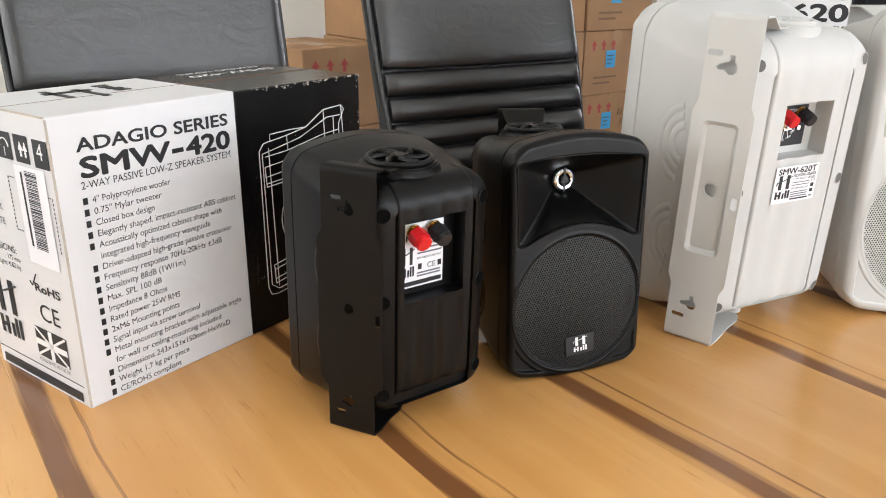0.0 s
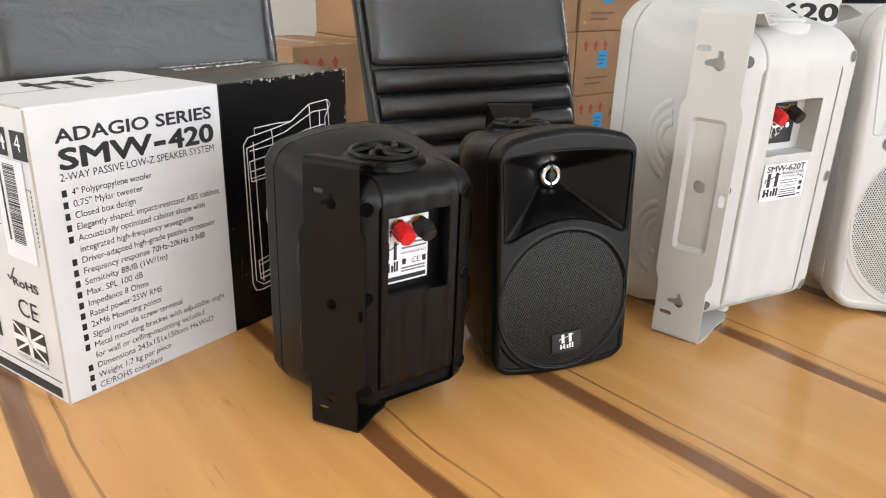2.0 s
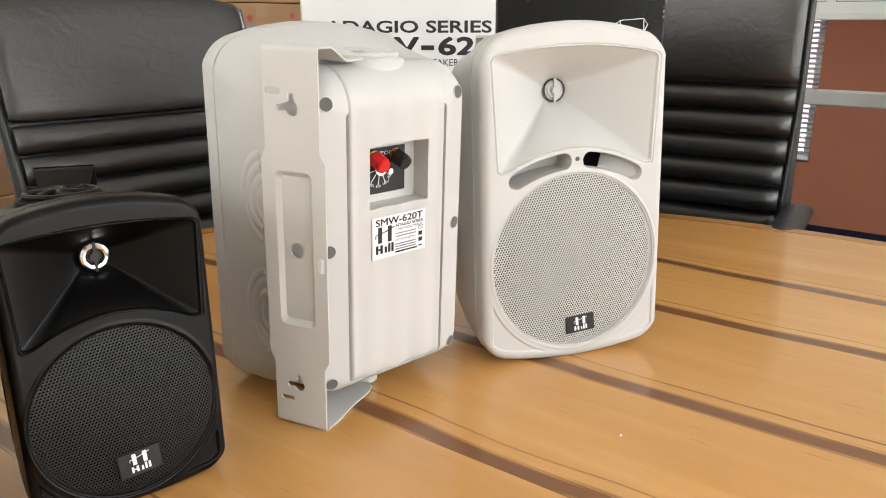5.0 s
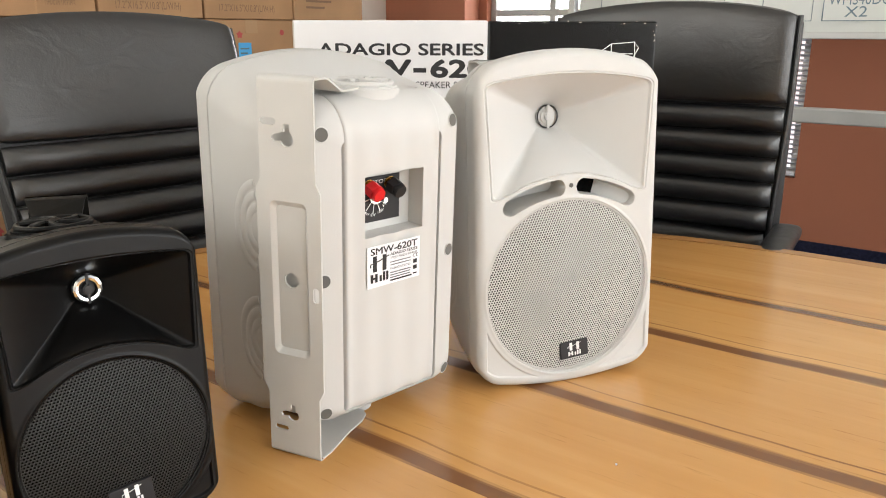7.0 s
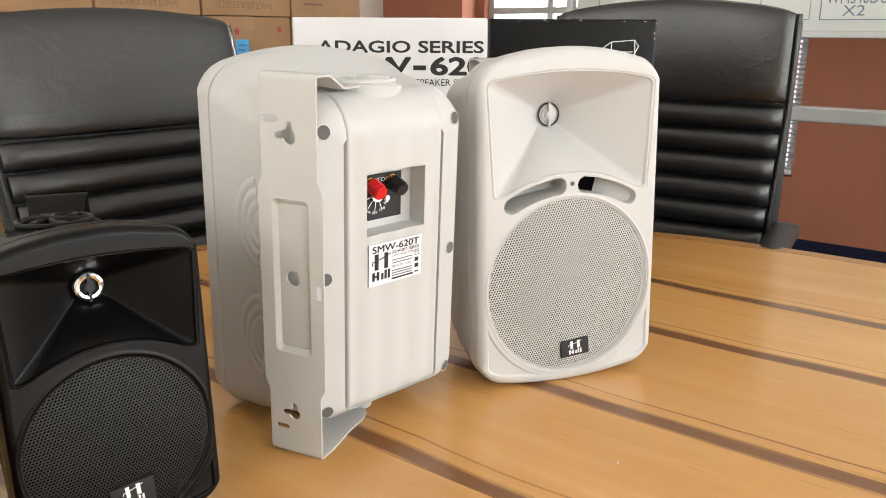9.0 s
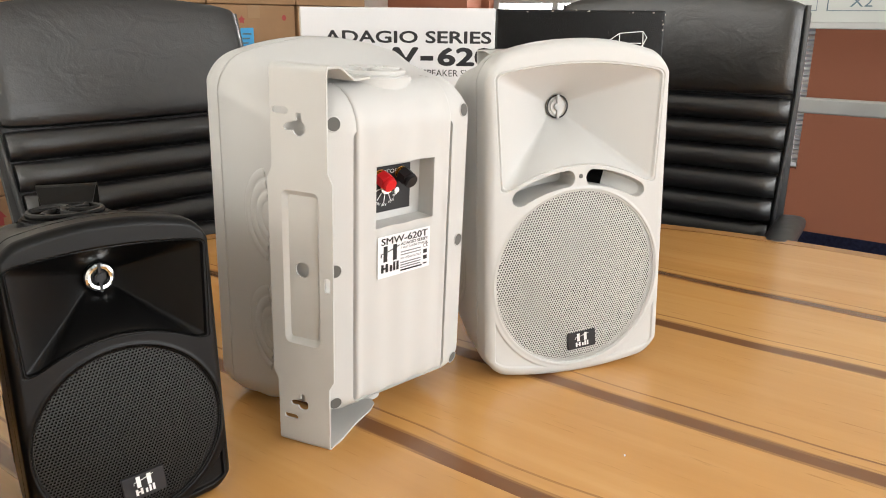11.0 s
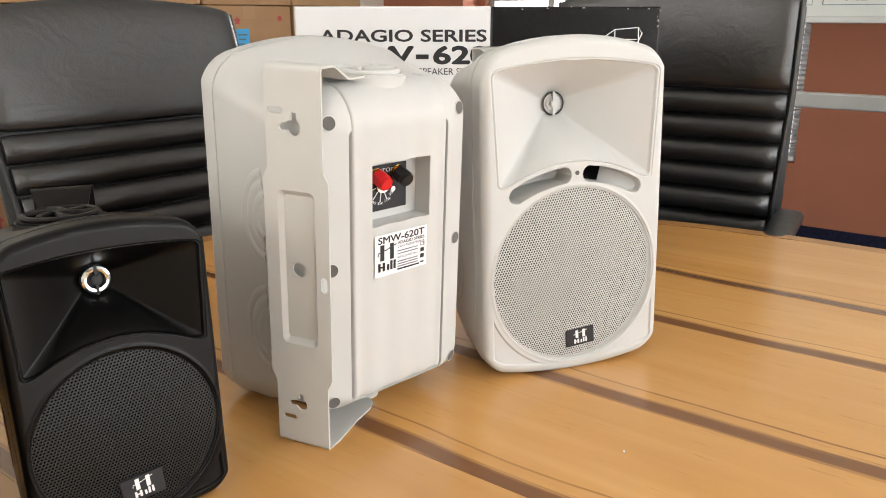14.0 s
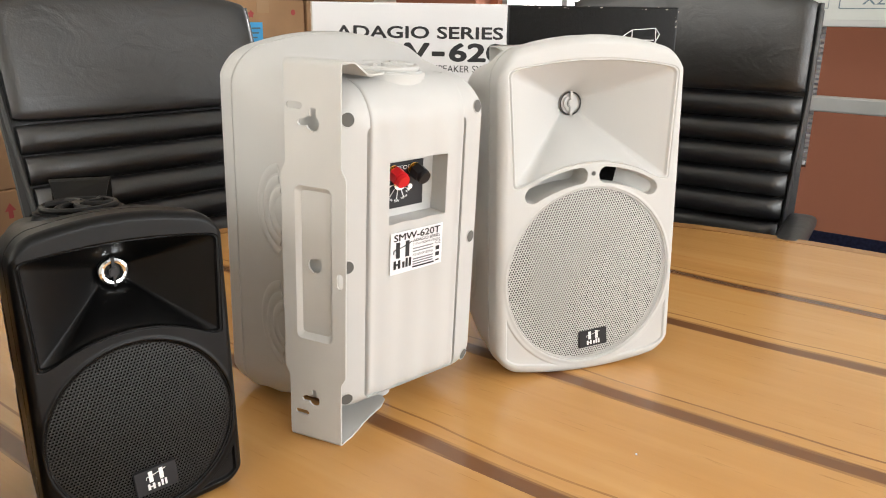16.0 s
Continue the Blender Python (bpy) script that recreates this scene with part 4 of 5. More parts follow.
def carton_shell(b, L, D, H, x_split, bevel=0.0016):
    part("white_sleeve", box_bm(0, x_split, 0, D, 0, H, bevel), CARDWHITE, b, "white printed card half")
    part("black_sleeve", box_bm(x_split, L, -0.0002, D, 0, H - 0.0006, bevel), CARDBLACK, b, "glossy black printed card half with scuffed edges")
    part("top_seam", box_bm(0.002, L - 0.002, D * 0.5 - 0.0006, D * 0.5 + 0.0006, H - 0.0004, H + 0.0002), KRAFTINK, b)


def worn_edges(b, L, D, H, xs, seed, amount):
    """Rubbed paper edges: bare board along the folds and pale chips in the black print."""
    part("rubbed_fold", tube_bm([(.0006, .0006, .002), (.0004, .0004, H * .5), (.0006, .0006, H - .002)], .0012, 6), BAREBOARD, b)
    part("rubbed_fold", tube_bm([(.0005, .003, H - .0006), (.0004, D * .5, H - .0005), (.0005, D - .003, H - .0006)], .0011, 6), BAREBOARD, b)
    rng = random.Random(seed)
    bm = bmesh.new()

    def chip(c, u, v, size):
        n = rng.randint(5, 7)
        ring = [c + u * (size * rng.uniform(.5, 1.5) * math.cos(math.tau * k / n)) + v * (size * rng.uniform(.25, .7) * math.sin(math.tau * k / n)) for k in range(n)]
        bm.faces.new([bm.verts.new(q) for q in ring])
    X, Y, Z = Vector((1, 0, 0)), Vector((0, 1, 0)), Vector((0, 0, 1))
    for k in range(amount):
        x = xs + (L - xs) * rng.random() ** .7
        chip(Vector((x, -.0007, H - .0012 - .004 * rng.random() ** 3)), X, Z, rng.uniform(.0006, .0024))
        chip(Vector((x, .003 * rng.random() ** 2, H + .0002)), X, Y, rng.uniform(.0006, .0026))
    for k in range(amount):
        z = H * (1 - rng.random() ** 1.6 * .9)
        chip(Vector((L - .0012 - .005 * rng.random() ** 3, -.0007, z - .002)), Z, X, rng.uniform(.0005, .002))
    for k in range(26):
        chip(Vector((xs + (L - xs) * rng.random(), -.0007, H * rng.random())), Z, X, rng.uniform(.0003, .0009))
    tagged(part("scuff_chips", bm, BAREBOARD, b), "pale chips where the black print is rubbed off", kind="stuff")


def drawing(b, u0, z0, w, h, r):
    """White line drawing of a loudspeaker on the black half."""
    P = [[(0, 0.90), (0, 0.06), (0.03, 0.01), (0.10, 0), (0.95, 0.06)], [(0.03, 0.88), (0.04, 0.07), (0.12, 0.03), (0.95, 0.09)],
         [(0, 0.90), (0.05, 0.94), (0.30, 0.96), (0.52, 0.985), (0.74, 1.07), (0.96, 1.08), (1.0, 1.05), (0.93, 0.97), (0.92, 0.3)], [(0.12, 0.95), (0.12, 0.985), (0.35, 0.99), (0.52, 0.985)],
         [(0.03, 0.88), (0.20, 0.90), (0.45, 0.93), (0.78, 1.02), (0.95, 1.02)], [(0.06, 0.86), (0.30, 0.87), (0.72, 0.92), (0.92, 0.93)], [(0.74, 1.07), (0.76, 0.5)],
         [(0.30, 0.96), (0.31, 0.87)], [(0.10, 0.91), (0.12, 0.05)], [(0.05, 0.80), (0.55, 0.83), (0.62, 0.78)], [(0.05, 0.74), (0.58, 0.77)], [(0.06, 0.70), (0.56, 0.72)], [(0.06, 0.68), (0.56, 0.70)],
         [(0.05, 0.80), (0.06, 0.68)], [(0.08, 0.16), (0.6, 0.21)], [(0.08, 0.19), (0.6, 0.24)], [(0.09, 0.10), (0.6, 0.15)], [(0.09, 0.07), (0.6, 0.12)], [(0.08, 0.19), (0.09, 0.07)], [(0.96, 1.08), (0.98, 0.9)], [(0.86, 1.02), (0.87, 0.5)]]
    for q in (0.34, 0.30, 0.27, 0.20, 0.16):
        P.append([(0.62 + q * 1.25 * math.cos(radians(a)), 0.45 + q * 0.72 * math.sin(radians(a))) for a in range(80, 281, 12)])
    part("line_drawing", lines_bm([[(u0 + x * w, z0 + z * h) for x, z in p] for p in P], r, pose(0, -0.0003, 0, 90, 0, 0)), INKWHITE, b, "white line drawing of a loudspeaker")


def small_carton():
    L, D, H, xs = .409, .175, .289, .2078
    b = thing("speaker_carton", pose(.185, .809, TABLE, 0, 0, 18.1), "white and black printed loudspeaker carton standing on the table", "box")
    carton_shell(b, L, D, H, xs)
    f = lambda x, z: FRONT @ pose(x, z, 0)
    text_part("ADAGIO SERIES", .0175, INK, b, f(.0245, .2548), .171, bold=.0006)
    text_part("SMW", .0268, INK, b, f(.0245, .2302), .095, bold=.0013)
    rect_part(.1235, .1370, .2358, .2405, INK, b, f(0, 0), "hyphen")
    text_part("420", .0268, INK, b, f(.1410, .2302), .0545, bold=.0013)
    text_part("2-WAY PASSIVE LOW-Z SPEAKER SYSTEM", .0105, INK, b, f(.0235, .2195), .172)
    rows = [('4" Polypropylene woofer', .0847), ('0.75" Mylar tweeter', .073), ("Closed box design", .063), ("Elegantly shaped, impact-resistant ABS cabinet", .165), ("Acoustically optimized cabinet shape with", .145),
            ("*integrated high-frequency waveguide", .128), ("Driver-adapted high-grade passive crossover", .156), ("Frequency response 70Hz-20kHz ±3dB", .141), ("Sensitivity 88dB (1W/1m)", .092), ("Max. SPL 100 dB", .061),
            ("Impedance 8 Ohms", .066), ("Rated power 25W RMS", .081), ("2xM6 Mounting points", .079), ("Signal input via screw terminal", .104), ("Metal mounting bracket with adjustable angle", .160),
            ("*for wall or ceiling-mounting included", .131), ("Dimensions 243x151x150mm HxWxD", .142), ("Weight 1.7 kg per piece", .085), ("CE/ROHS compliant", .073)]
    for i, (w, wd) in enumerate(rows):
        z = .2052 - .01112 * i
        if w[0] != "*":
            rect_part(.0232, .0278, z - .0002, z + .0062, INK, b, f(0, 0), "bullet")
        text_part(w.lstrip("*"), .0092, INK, b, f(.0325, z), wd)
    worn_edges(b, L, D, H, xs, 3, 42)
    drawing(b, .2365, .040, .142, .198, .0007)
    # end panel
    e = lambda v, z: END @ pose(-v, z, 0)
    for v in (.091, .060, .027):
        rect_part(0, .024, 0, .026, INK, b, e(v, .2425 - (.0 if v > .05 else .001)), "handling_symbol")
    part("handling_mark", merge(tube_bm([tuple(e(.079, .2545) @ Vector((.008 * math.cos(a), .008 * math.sin(a), .0004))) for a in [math.pi * i / 10 for i in range(11)]], .0008, 4), tube_bm([tuple(e(.079, .2545) @ Vector((0, q, .0004))) for q in (0, -.009)], .0006, 4)), INKWHITE, b)
    for v in (.053, .045):
        part("handling_mark", prism_bm([(0, 0), (.004, .008), (.008, 0), (.0055, 0), (.0055, -.006), (.0025, -.006), (.0025, 0)], 0, .0003, e(v, .2545) @ pose(0, 0, .0004)), INKWHITE, b)
    text_part("4", .022, INKWHITE, b, e(.021, .2495) @ pose(0, 0, .0007))
    st = rect_part(-.0675, -.0145, .1420, .2395, STICKER, b, END @ pose(0, 0, .0002), "sticker", "barcode sticker")
    random.seed(4)
    z = .236
    for i in range(46):
        h = random.choice((.0007, .0007, .0012, .0018))
        z -= h + random.choice((.0005, .0009))
        if z < .157:
            break
        rect_part(-.049, -.029, z, z + h, INK, st, pose(0, 0, .0005), "barcode_bar", z=.0002)
    rect_part(-.0575, -.0545, .160, .233, INK, st, pose(0, 0, .0005), "digits_bar", z=.0002)
    dash = [(.083, .225, .083, .172), (.083, .225, .07, .225), (.083, .172, .07, .172), (.0145, .215, .007, .215), (.007, .215, .007, .16), (.0675, .16, .0675, .145)]
    for v0, z0, v1, z1 in dash:
        n = max(2, int(math.hypot(v1 - v0, z1 - z0) / .004))
        part("dashed_line", merge(*[tube_bm([tuple(e(v0 + (v1 - v0) * (k + q) / n, z0 + (z1 - z0) * (k + q) / n) @ Vector((0, 0, .0002))) for q in (0, .6)], .0004, 4) for k in range(n)]), INK, b)
    text_part("RoHS", .0125, INK, b, e(.071, .1105), .045, bold=.0005)
    part("tick", lines_bm([[(-.078, .119), (-.074, .115), (-.064, .129)]], .0006, END), INK, b)
    text_part("CE", .027, INK, b, e(.070, .0790), .036)
    fl = rect_part(-.0855, -.0275, .0355, .0685, INK, b, END @ pose(0, 0, 0), "flag_symbol")
    for (x0, y0), (x1, y1), w in (((-.0855, .052), (-.0275, .052), .0032), ((-.0565, .0355), (-.0565, .0685), .0032), ((-.0845, .0365), (-.0285, .0675), .0013), ((-.0845, .0675), (-.0285, .0365), .0013)):
        dv = Vector((x1 - x0, y1 - y0, 0))
        a = math.degrees(math.atan2(dv.y, dv.x))
        part("flag_stripe", box_bm(0, dv.length, -w, w, 0, .0003, 0, 1, pose(x0, y0, .0005, 0, 0, a)), INKWHITE, fl)
    text_part("CONCEIVED IN THE UK", .0058, INK, b, e(.0865, .0285), .058)
    rect_part(-.17, -.0075, .0222, .0228, INK, b, END, "rule")
    rect_part(-.165, -.0115, .0045, .0145, INK, b, END, "web_address")
    emblem(b, END @ pose(-.158, .038, 0), .046, .070, INK)
    text_part("DIMENSIONS:", .0105, INK, b, e(.166, .143), .07)
    text_part("175 mm", .0078, INK, b, e(.116, .1345), .024)
    text_part("Weight: 4.62 kg", .0078, INK, b, e(.145, .1265), .053)
    text_part("BLACK", .010, INK, b, e(.137, .187))
    text_part("WHITE", .010, INK, b, e(.137, .172))
    # printed mark on the top
    tm = pose(.045, .150, H + .0003, 0, 0, -90)
    for x0, x1, y0, y1 in ((.004, .064, .028, .036), (.012, .078, .058, .066), (.02, .03, .022, .074)):
        rect_part(x0, x1, y0, y1, INK, b, tm, "mark")
    for i in range(4):
        rect_part(.002 + .014 * i, .011 + .014 * i, .088, .105 - (.004 if i == 1 else 0), INK, b, tm, "mark")
    text_part("ADAGIO SERIES", .014, INKWHITE, b, pose(.385, .165, H - .0002, 0, 0, 180), .13, bold=.0005)
    text_part("SMW-420", .022, INKWHITE, b, pose(.385, .140, H - .0002, 0, 0, 180), .13, bold=.0008)
    return b


def large_carton():
    L, D, H, xs = .590, .24, .428, .317
    b = thing("speaker_carton", pose(1.42, .75, TABLE, 0, 0, -54) @ pose(-.320, 0, 0), "large white and black printed loudspeaker carton with creased corners", "box")
    carton_shell(b, L, D, H, xs, .003)
    f = lambda x, z: FRONT @ pose(x, z, 0)
    text_part("ADAGIO SERIES", .0262, INK, b, f(.040, .3735), .270, bold=.0009)
    text_part("SMW", .0390, INK, b, f(.040, .3385), .148, bold=.0020)
    rect_part(.1955, .2165, .3455, .3530, INK, b, f(0, 0), "hyphen")
    text_part("620", .0390, INK, b, f(.2225, .3385), .0875, bold=.0020)
    text_part("2-WAY PASSIVE LOW-Z SPEAKER SYSTEM", .0155, INK, b, f(.040, .3205), .27)
    worn_edges(b, L, D, H, xs, 8, 12)
    drawing(b, .392, .06, .17, .31, .0009)
    return b


small_carton()
large_carton()


# ---- office chairs ----
def roll_bm(w, z0, z1, depth, y=0.0, bow=0.012, n=30, k=14, top_arc=0.0, p=2.6):
    """A padded roll across the backrest, full in the middle and tucked in at its ends."""
    rings = []
    for i in range(n + 1):
        u = -1 + 2 * i / n
        u = math.copysign(abs(u) ** 0.8, u)
        e = (1 - abs(u) ** 10) ** 0.5 if abs(u) < 1 else 0.0
        x = u * w
        zc, hz = (z0 + z1) / 2 + top_arc * 0.5 * (1 - u * u), ((z1 - z0) / 2 + top_arc * 0.5 * (1 - u * u)) * (0.94 + 0.06 * e)
        yc = y - bow * (1 - u * u) * -1.0 - 0.0
        ring = []
        for j in range(k):
            a = math.tau * j / k
            c, s2 = math.cos(a), math.sin(a)
            ring.append((x, yc + depth * (0.25 + 0.75 * e) * math.copysign(abs(c) ** (2 / p), c), zc + hz * math.copysign(abs(s2) ** (2 / p), s2)))
        rings.append(ring)
    v, f = loft(rings)
    f += [tuple(range(k))[::-1], tuple(range(len(v) - k, len(v)))]
    bm = bmesh.new()
    vs = [bm.verts.new(q) for q in v]
    for q in f:
        bm.faces.new([vs[i] for i in q])
    return bm


def chair(x, y, yaw, label, lean=14, seam=.945):
    c = thing("office_chair", pose(x, y, 0, 0, 0, yaw), label, "chair", "chairs round the table")
    back = pose(0, 0, .556) @ pose(0, 0, 0, -lean) @ pose(0, 0, -.50)
    w = .268
    shell = roll_bm(w + .012, .46, 1.135, .022, .028, .012, 30, 20, .03, 8)
    shell.transform(back)
    sh = part("back_shell", shell, CHAIRFRAME, c, "black padded back shell", smooth=True)
    zs = [seam - .057 * i for i in range(9)]
    pad = roll_bm(w, seam + .003, 1.135, .026, 0, .012, 36, 24, .028, 4.5)
    pad.transform(back)
    part("head_pad", pad, LEATHER, c, "smooth padded leather head panel", smooth=True)
    for z in zs[:8]:
        r = roll_bm(w - .002 - (0.925 - z) * .05, z - .0568, z - .0012, .033, .005, .012, 30, 18, 0, 2.15)
        r.transform(back)
        part("cushion_roll", r, LEATHER, c, "ribbed leather roll", smooth=True)
    for sd in (-1, 1):
        pts = [back @ Vector((sd * (w + .007 - max(0, .925 - z) * .05), .008, z)) for z in [.47 + .66 * i / 14 for i in range(15)]]
        part("piping", tube_bm(pts, .0055, 8), LEATHER, c, smooth=True)
    part("seat", roll_bm(.25, -.25, .25, .045, 0, 0, 24, 20, 0, 4), LEATHER, c, smooth=True).matrix_basis = pose(0, -.24, .46, 0, 0, 0) @ pose(0, 0, 0, 90)
    for sd in (-1, 1):
        arm = tube_bm([(sd * .30, .02, .60), (sd * .305, -.02, .69), (sd * .305, -.10, .715), (sd * .305, -.22, .71), (sd * .30, -.31, .69), (sd * .29, -.34, .62), (sd * .25, -.32, .47)], .016, 10)
        part("arm_frame", arm, CHAIRFRAME, c, smooth=True)
        pad = roll_bm(.14, -.03, .03, .018, 0, 0, 16, 14, 0, 3)
        part("arm_pad", pad, LEATHER, c, smooth=True).matrix_basis = pose(sd * .305, -.15, .725, 90, 0, 90)
    part("gas_column", cyl_bm(.028, .32, 20, .002, pose(0, -.24, .26)), CHAIRFRAME, c)
    for i in range(5):
        a = math.tau * i / 5 + .3
        part("base_leg", tube_bm([(.03 * math.cos(a), -.24 + .03 * math.sin(a), .11), (.30 * math.cos(a), -.24 + .30 * math.sin(a), .075)], .018, 8), CHAIRFRAME, c)
        part("castor", cyl_bm(.028, .04, 16, .004, pose(.30 * math.cos(a), -.24 + .30 * math.sin(a), .028, 90, 0, math.degrees(a))), CHAIRFRAME, c)
    return c


chair(1.225, 1.365, -6, "black ribbed leather office chair pulled up behind the black loudspeakers", 17, .911)
chair(.55, 1.62, -4, "black leather office chair behind the small printed carton", 12, .880)
chair(2.121, .719, -84, "black ribbed leather office chair at the far table edge", .5, .937)


# ---- shipping cartons on pallets ----
def shipping(x, y, z, w, d, h, yaw, marks, label):
    c = thing("shipping_carton", pose(x, y, z, 0, 0, yaw), label, "carton", "stacked shipping cartons")
    part("carton_body", box_bm(0, w, 0, d, 0, h, .004), KRAFT, c)
    part("packing_tape", box_bm(w * .5 - .03, w * .5 + .03, -.0006, d + .0006, h - .05, h + .0006, .0004, 1), TAPE, c, "clear brown packing tape")
    f = lambda a, b: FRONT @ pose(a, b, 0)
    if "blue" in marks:
        lab = rect_part(0, .062, 0, .075, BLUETAPE, c, f(w * .34, h * .42), "blue_label", "blue paper label", .0006)
        for i in range(3):
            rect_part(.008, .05 - .008 * i, .05 - .017 * i, .056 - .017 * i, MARKER, lab, pose(0, 0, .0008), "fine_print")
    if "red" in marks:
        for i in range(3):
            k = w * .10 + .062 * i
            part("handling_mark", prism_bm([(0, .022), (.017, .045), (.034, .022), (.024, .022), (.024, 0), (.010, 0), (.010, .022)], 0, .0004, f(k, h * .70)), REDINK, c)
    if "dot" in marks:
        part("red_dot", cyl_bm(.011, .0006, 18, 0, f(w * .86, h * .83)), REDINK, c)
    if "star" in marks:
        part("red_star", prism_bm([(.016 * q * math.cos(radians(90 + 36 * i)), .016 * q * math.sin(radians(90 + 36 * i))) for i, q in [(i, 1 if i % 2 == 0 else .62) for i in range(10)]], 0, .0005, f(w * .36, h * .80)), REDINK, c)
    if "size" in marks:
        text_part('17.2"X16.5"X10.8"(L/W/H)', .036, KRAFTINK, c, f(w * .14, h * .10), w * .62)
    if "made" in marks:
        text_part("MADE IN TAIWAN", .034, KRAFTINK, c, f(w * .14, h * .12), w * .5)
    if "print" in marks:
        for i in range(2):
            rect_part(w * .16, w * (.52 - .1 * i), h * (.26 - .09 * i), h * (.29 - .09 * i), KRAFTINK, c, f(0, 0), "faded_print")
    if "item" in marks:
        part("umbrella_mark", prism_bm([(.03 * math.cos(a), .03 * math.sin(a)) for a in [math.pi * i / 10 for i in range(11)]] + [(-.002, 0), (-.002, -.03), (.002, -.03), (.002, 0)][::-1][:0], 0, .0004, f(w * .25, h * .62)), REDINK, c)
        rect_part(w * .25 - .002, w * .25 + .002, h * .62 - .03, h * .62, REDINK, c, f(0, 0), "umbrella_mark")
        text_part("ITEM NO.", .036, KRAFTINK, c, f(w * .12, h * .22), w * .42)
    if "diamond" in marks:
        for mm in (END @ pose(-d * .62, h * .45, 0),):
            q = .07
            part("diamond_mark", merge(*[tube_bm([tuple(mm @ Vector(p)) for p in ((-q, 0, 0), (0, q * .8, 0), (q, 0, 0), (0, -q * .8, 0))], .0022, 4, True)]), KRAFTINK, c)
            rect_part(-.04, .04, -.012, .012, KRAFTINK, c, mm, "faded_print")
            rect_part(-.05, .06, -q * 1.35, -q * 1.2, KRAFTINK, c, mm, "faded_print")
    if "hand" in marks:
        part("marker_scrawl", lines_bm([[(w * .6 + .02 * i, h * .62), (w * .6 + .02 * i + .006, h * .74), (w * .6 + .02 * i + .012, h * .64)] for i in range(4)] + [[(w * .64, h * .44), (w * .66, h * .56), (w * .70, h * .42)]], .0016, FRONT), INK, c)
    return c


COLS = [(1.56, .19), (1.755, .40), (2.163, .425), (2.597, .408)]
ROWS_Z = [.09, .367, .643, .919, 1.196, 1.473]
MARKS = [["item", "print", "print", "print", "made", "print"], ["red print", "item", "red print", "print", "size", "print"],
         ["print", "print", "red blue print", "star dot blue", "size", "red"], ["red print", "red blue hand", "red blue print", "blue print", "print", "red"]]
random.seed(11)
for i, (x, w) in enumerate(COLS):
    for j, z in enumerate(ROWS_Z):
        shipping(x + random.uniform(-.003, .003), 2.47 + random.uniform(-.006, .006), z, w, .42, .2745, random.uniform(-.5, .5), MARKS[i][j], "brown cardboard shipping carton stacked against the wall")
for z, mk in ((.09, "diamond print"), (.367, "diamond red"), (.643, "diamond red")):
    shipping(1.20, 2.36, z, .34, .40, .2745, 9 if z < .6 else 12, mk, "brown cardboard carton with red handling marks in a low stack")
for x0, x1 in ((1.15, 1.56), (1.575, 2.28), (2.30, 3.02)):
    p = thing("pallet", pose(x0, 2.34 if x0 < 1.5 else 2.47, 0), "low timber pallet under the stacked cartons", "pallet")
    for k in range(3):
        part("runner", box_bm(0, x1 - x0, .02 + .16 * k, .09 + .16 * k, 0, .07), STRIP, p)
    for k in range(5):
        part("board", box_bm((x1 - x0 - .06) * k / 4, (x1 - x0 - .06) * k / 4 + .06, 0, .42, .07, .089), EDGEWOOD, p)


# ---- mobile whiteboard ----
wb = thing("mobile_whiteboard", pose(3.4, 0, 0), "mobile whiteboard with grey frame and marker notes", "whiteboard")
Y_A, Y_B = -1.1, 1.62
part("board", box_bm(0, .02, Y_A + .02, Y_B - .02, 1.15, 2.28), BOARDWHITE, wb, "white enamel writing surface")
part("bottom_rail", box_bm(-.012, .03, Y_A, Y_B, 1.128, 1.152, .003), ALU, wb)
part("top_rail", box_bm(-.006, .03, Y_A, Y_B, 2.28, 2.30, .003), ALU, wb)
part("cross_bar", box_bm(-.012, .03, Y_A, Y_B, .833, .888, .006), ALU, wb, "grey cross bar")
for y in (Y_A - .03, Y_B):
    part("post", box_bm(-.01, .03, y, y + .03, .06, 2.32, .004), ALU, wb)
    part("foot", box_bm(-.28, .30, y, y + .03, .03, .06, .004), ALU, wb)
    for x in (-.25, .27):
        part("castor", cyl_bm(.022, .03, 16, .003, pose(x, y + .015, .022, 90)), CHAIRFRAME, wb)
WBM = pose(-.0006, 0, 0, 90, 0, -90)
for y0, z0, wd, hh in ((.86, 1.19, .17, .12), (.655, 1.19, .30, .14), (1.5, 1.22, .5, .12)):
    pts = [(-y0, z0), (-y0 + wd, z0), (-y0 + wd, z0 + hh), (-y0, z0 + hh), (-y0, z0)]
    part("marker_box", lines_bm([pts], .0018, WBM), MARKER, wb)
text_part("WMS40DUAL", .055, MARKER, wb, WBM @ pose(-.64, 1.243, 0), .24)
text_part("X2", .05, MARKER, wb, WBM @ pose(-.585, 1.203, 0), .07)
for i in range(3):
    rect_part(-1.45 + .02 * i, -1.2 - .05 * i, 1.25 + .035 * i, 1.256 + .035 * i, MARKER, wb, WBM, "marker_line")

# ---- windows, blinds, skirting, pillar ----
tagged(part("skirting", box_bm(X1 - .012, X1, Y0, Y1, 0, .10, .002), CARPET), "dark navy skirting along the terracotta wall", "skirting", kind="structure")
tagged(part("pillar", box_bm(X1 - .16, X1, 2.92, 3.2, 0, ZC), TERRACOTTA), "terracotta painted wall pillar beside the window", "pillar", kind="structure")


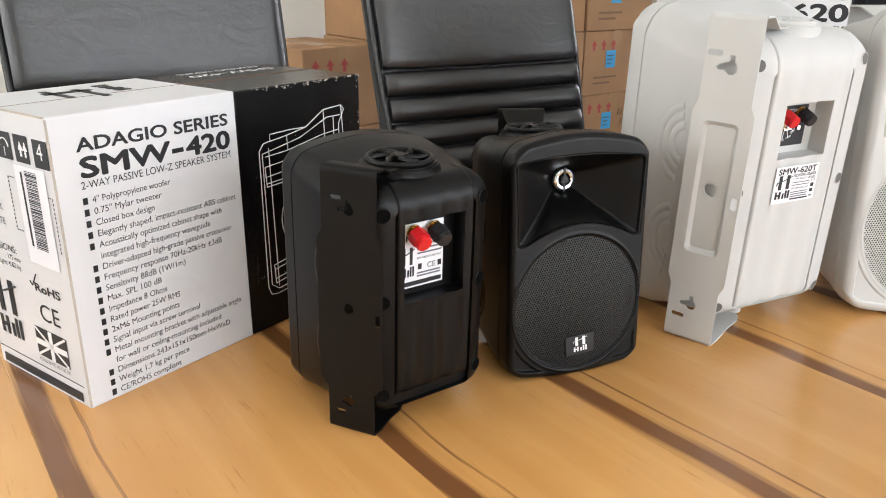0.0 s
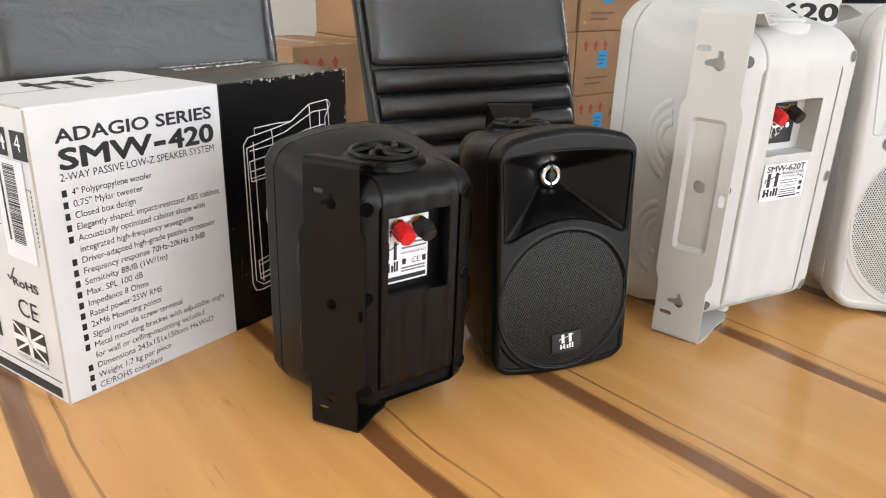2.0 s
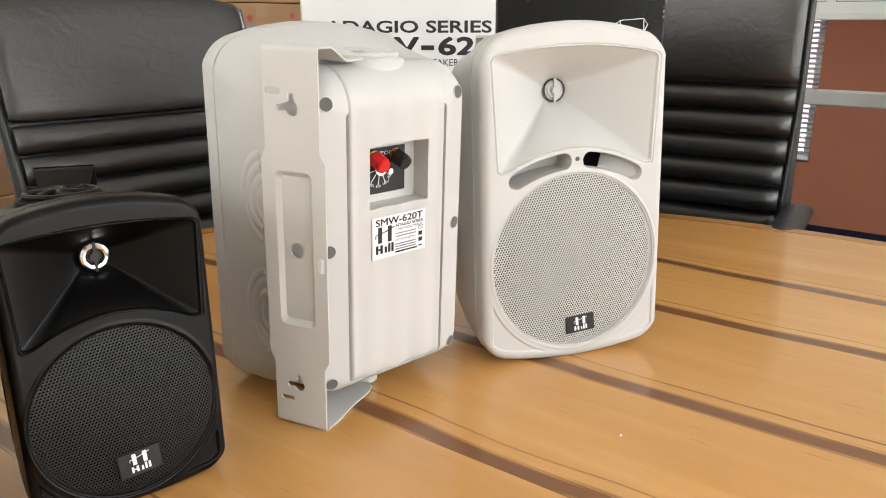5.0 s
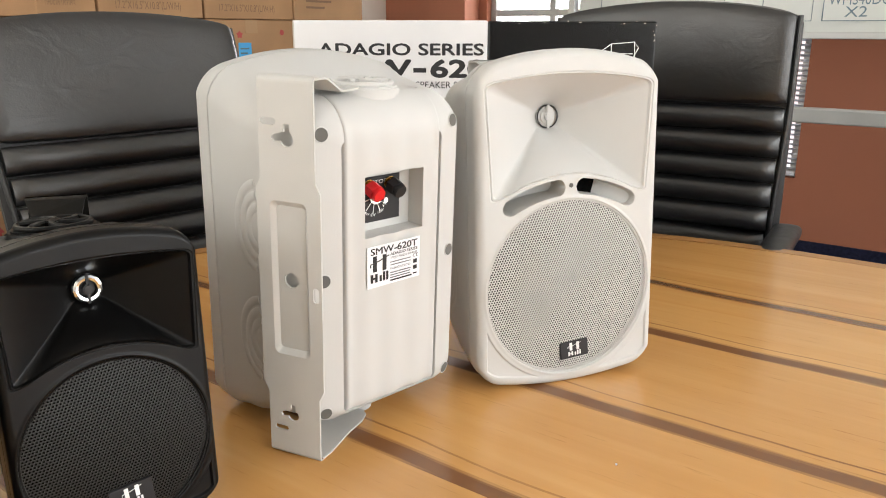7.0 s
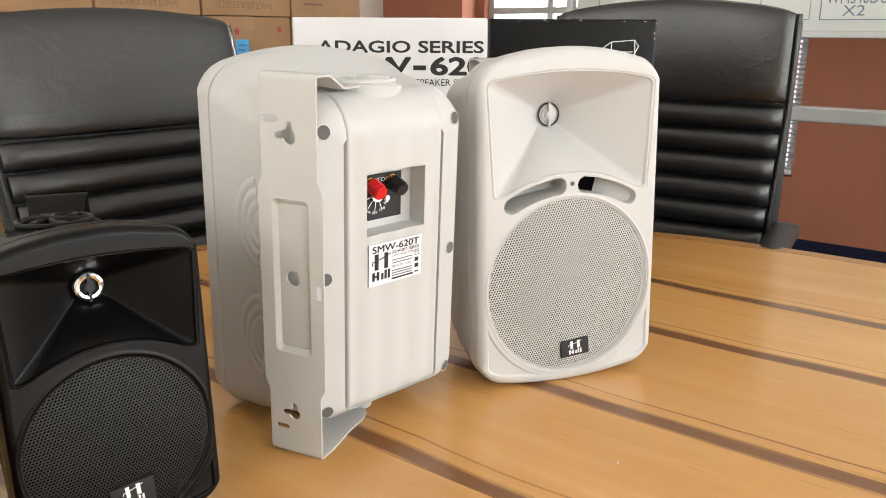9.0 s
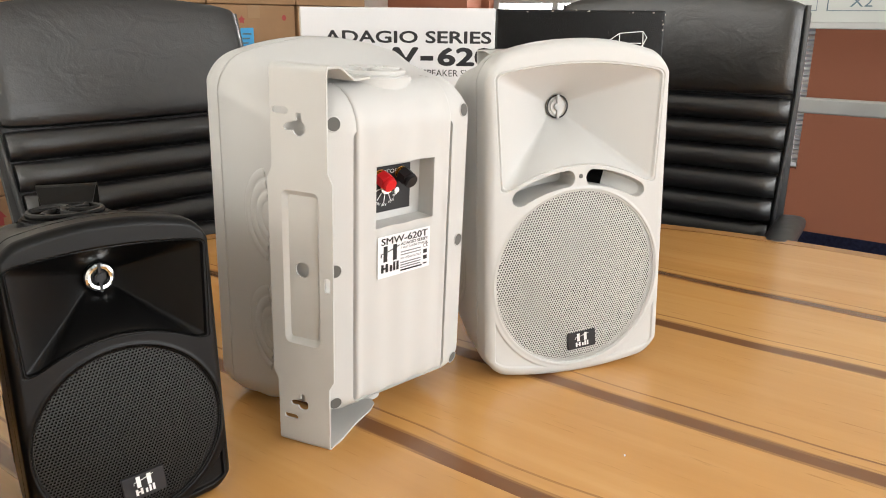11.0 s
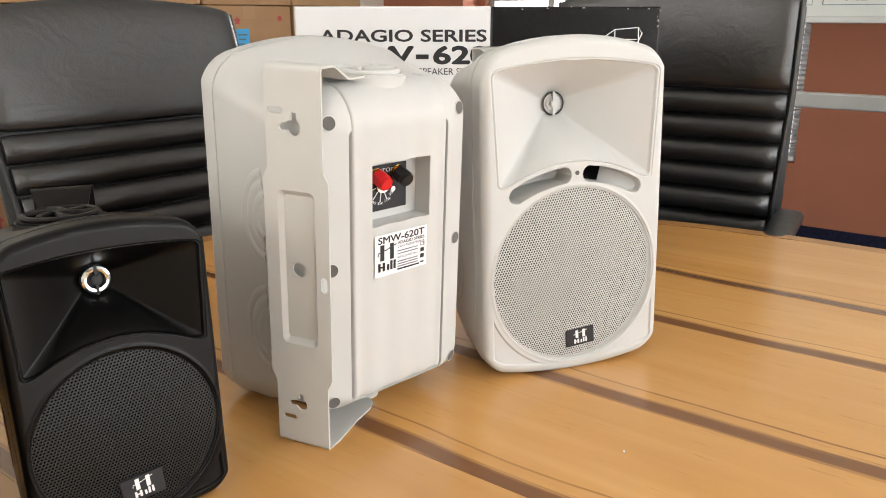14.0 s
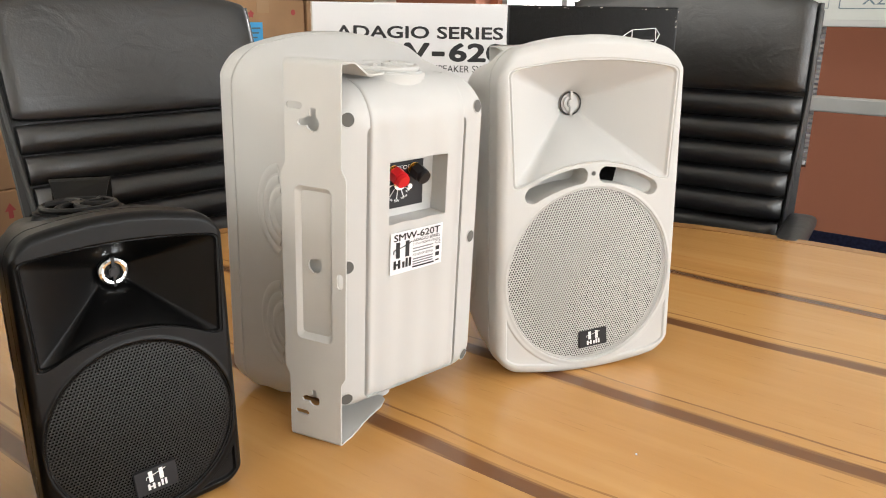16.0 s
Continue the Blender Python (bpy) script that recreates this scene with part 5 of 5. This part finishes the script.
def window(name, along, at, o, mull_z=(), mull_b=(), depth=.05, label=""):
    b0, b1, z0, z1 = o
    w = tagged(new(name), label, "window", kind="structure")
    t = .04

    def bar(nm, p0, p1, q0, q1, d0, d1, material=ALU):
        bm = box_bm(p0, p1, d0, d1, q0, q1, .002) if along == "x" else box_bm(d0, d1, p0, p1, q0, q1, .002)
        return part(nm, bm, material, w)
    d0, d1 = sorted((at, at + depth))
    bar("window_frame", b0, b0 + t, z0, z1, d0, d1)
    bar("window_frame", b1 - t, b1, z0, z1, d0, d1)
    bar("window_frame", b0 + t, b1 - t, z0, z0 + t, d0, d1)
    bar("window_frame", b0 + t, b1 - t, z1 - t, z1, d0, d1)
    for z in mull_z:
        bar("mullion", b0 + t, b1 - t, z, z + t, d0 + .004, d1 - .004)
    for b in mull_b:
        bar("mullion", b, b + t, z0 + t, z1 - t, d0 + .002, d1 - .002)
    g = bar("pane", b0 + t, b1 - t, z0 + t, z1 - t, (d0 + d1) / 2 - .002, (d0 + d1) / 2 + .002, GLASS)
    g.visible_shadow = False
    return w


wA = window("window_1", "y", X1 + .05, WIN_EAST[0], label="window with half open white venetian blinds")
wB = window("window_2", "y", X1 + .05, WIN_EAST[1], (1.245,), (2.40,), label="bright window with white frame bars")
window("window_3", "x", Y0 - .10, WIN_SOUTH[0], (), (.45, 1.7, 2.9), .05, label="wide window behind the camera")
window("window_4", "y", X0 - .10, WIN_WEST[0], (), (1.9,), label="unseen side window added to let in fill light")
bl = thing("venetian_blind", pose(0, 0, 0), "white venetian blind lowered over the window", "blind")
for i in range(65):
    z = .47 + .0248 * i
    part("slat", box_bm(-.0125, .0125, WIN_EAST[0][0] + .004, WIN_EAST[0][1] - .01, -.0006, .0006, 0, 1, pose(X1 + .015, 0, z, 0, 28, 0)), BLIND, bl)
part("bottom_bar", box_bm(X1 + .004, X1 + .03, WIN_EAST[0][0] + .004, WIN_EAST[0][1] - .01, .432, .453, .003), BLIND, bl)

GLOW = bpy.data.materials.new("overcast_distance")
GLOW.use_nodes = True
gb = GLOW.node_tree.nodes["Principled BSDF"]
gb.inputs["Base Color"].default_value = (.5, .5, .5, 1)
gt = node(GLOW, "ShaderNodeTexNoise", Scale=1.3, Detail=3.0)
gr = ramp(GLOW, [(.35, (.55, .6, .7)), (.5, (.85, .9, 1.0)), (.66, (.8, .45, .4))])
wire(GLOW, gt, "Fac", gr, "Fac")
wire(GLOW, gr, "Color", gb, "Emission Color")
gb.inputs["Emission Strength"].default_value = 1.5
tagged(part("backdrop", box_bm(7.0, 7.05, -4, 9, -1, 5), GLOW), "pale overcast distance outside the east windows", "backdrop", kind="structure")

# ---- a crumb on the table ----
crumb = box_bm(-.0014, .0014, -.0009, .0009, 0, .0012, .0004, 1)
cr = tagged(part("crumb", crumb, STICKER), "tiny pale paper crumb lying on the table", "crumb")
cr.matrix_basis = pose(.974, .300, TABLE + .0001, 0, 0, 30)
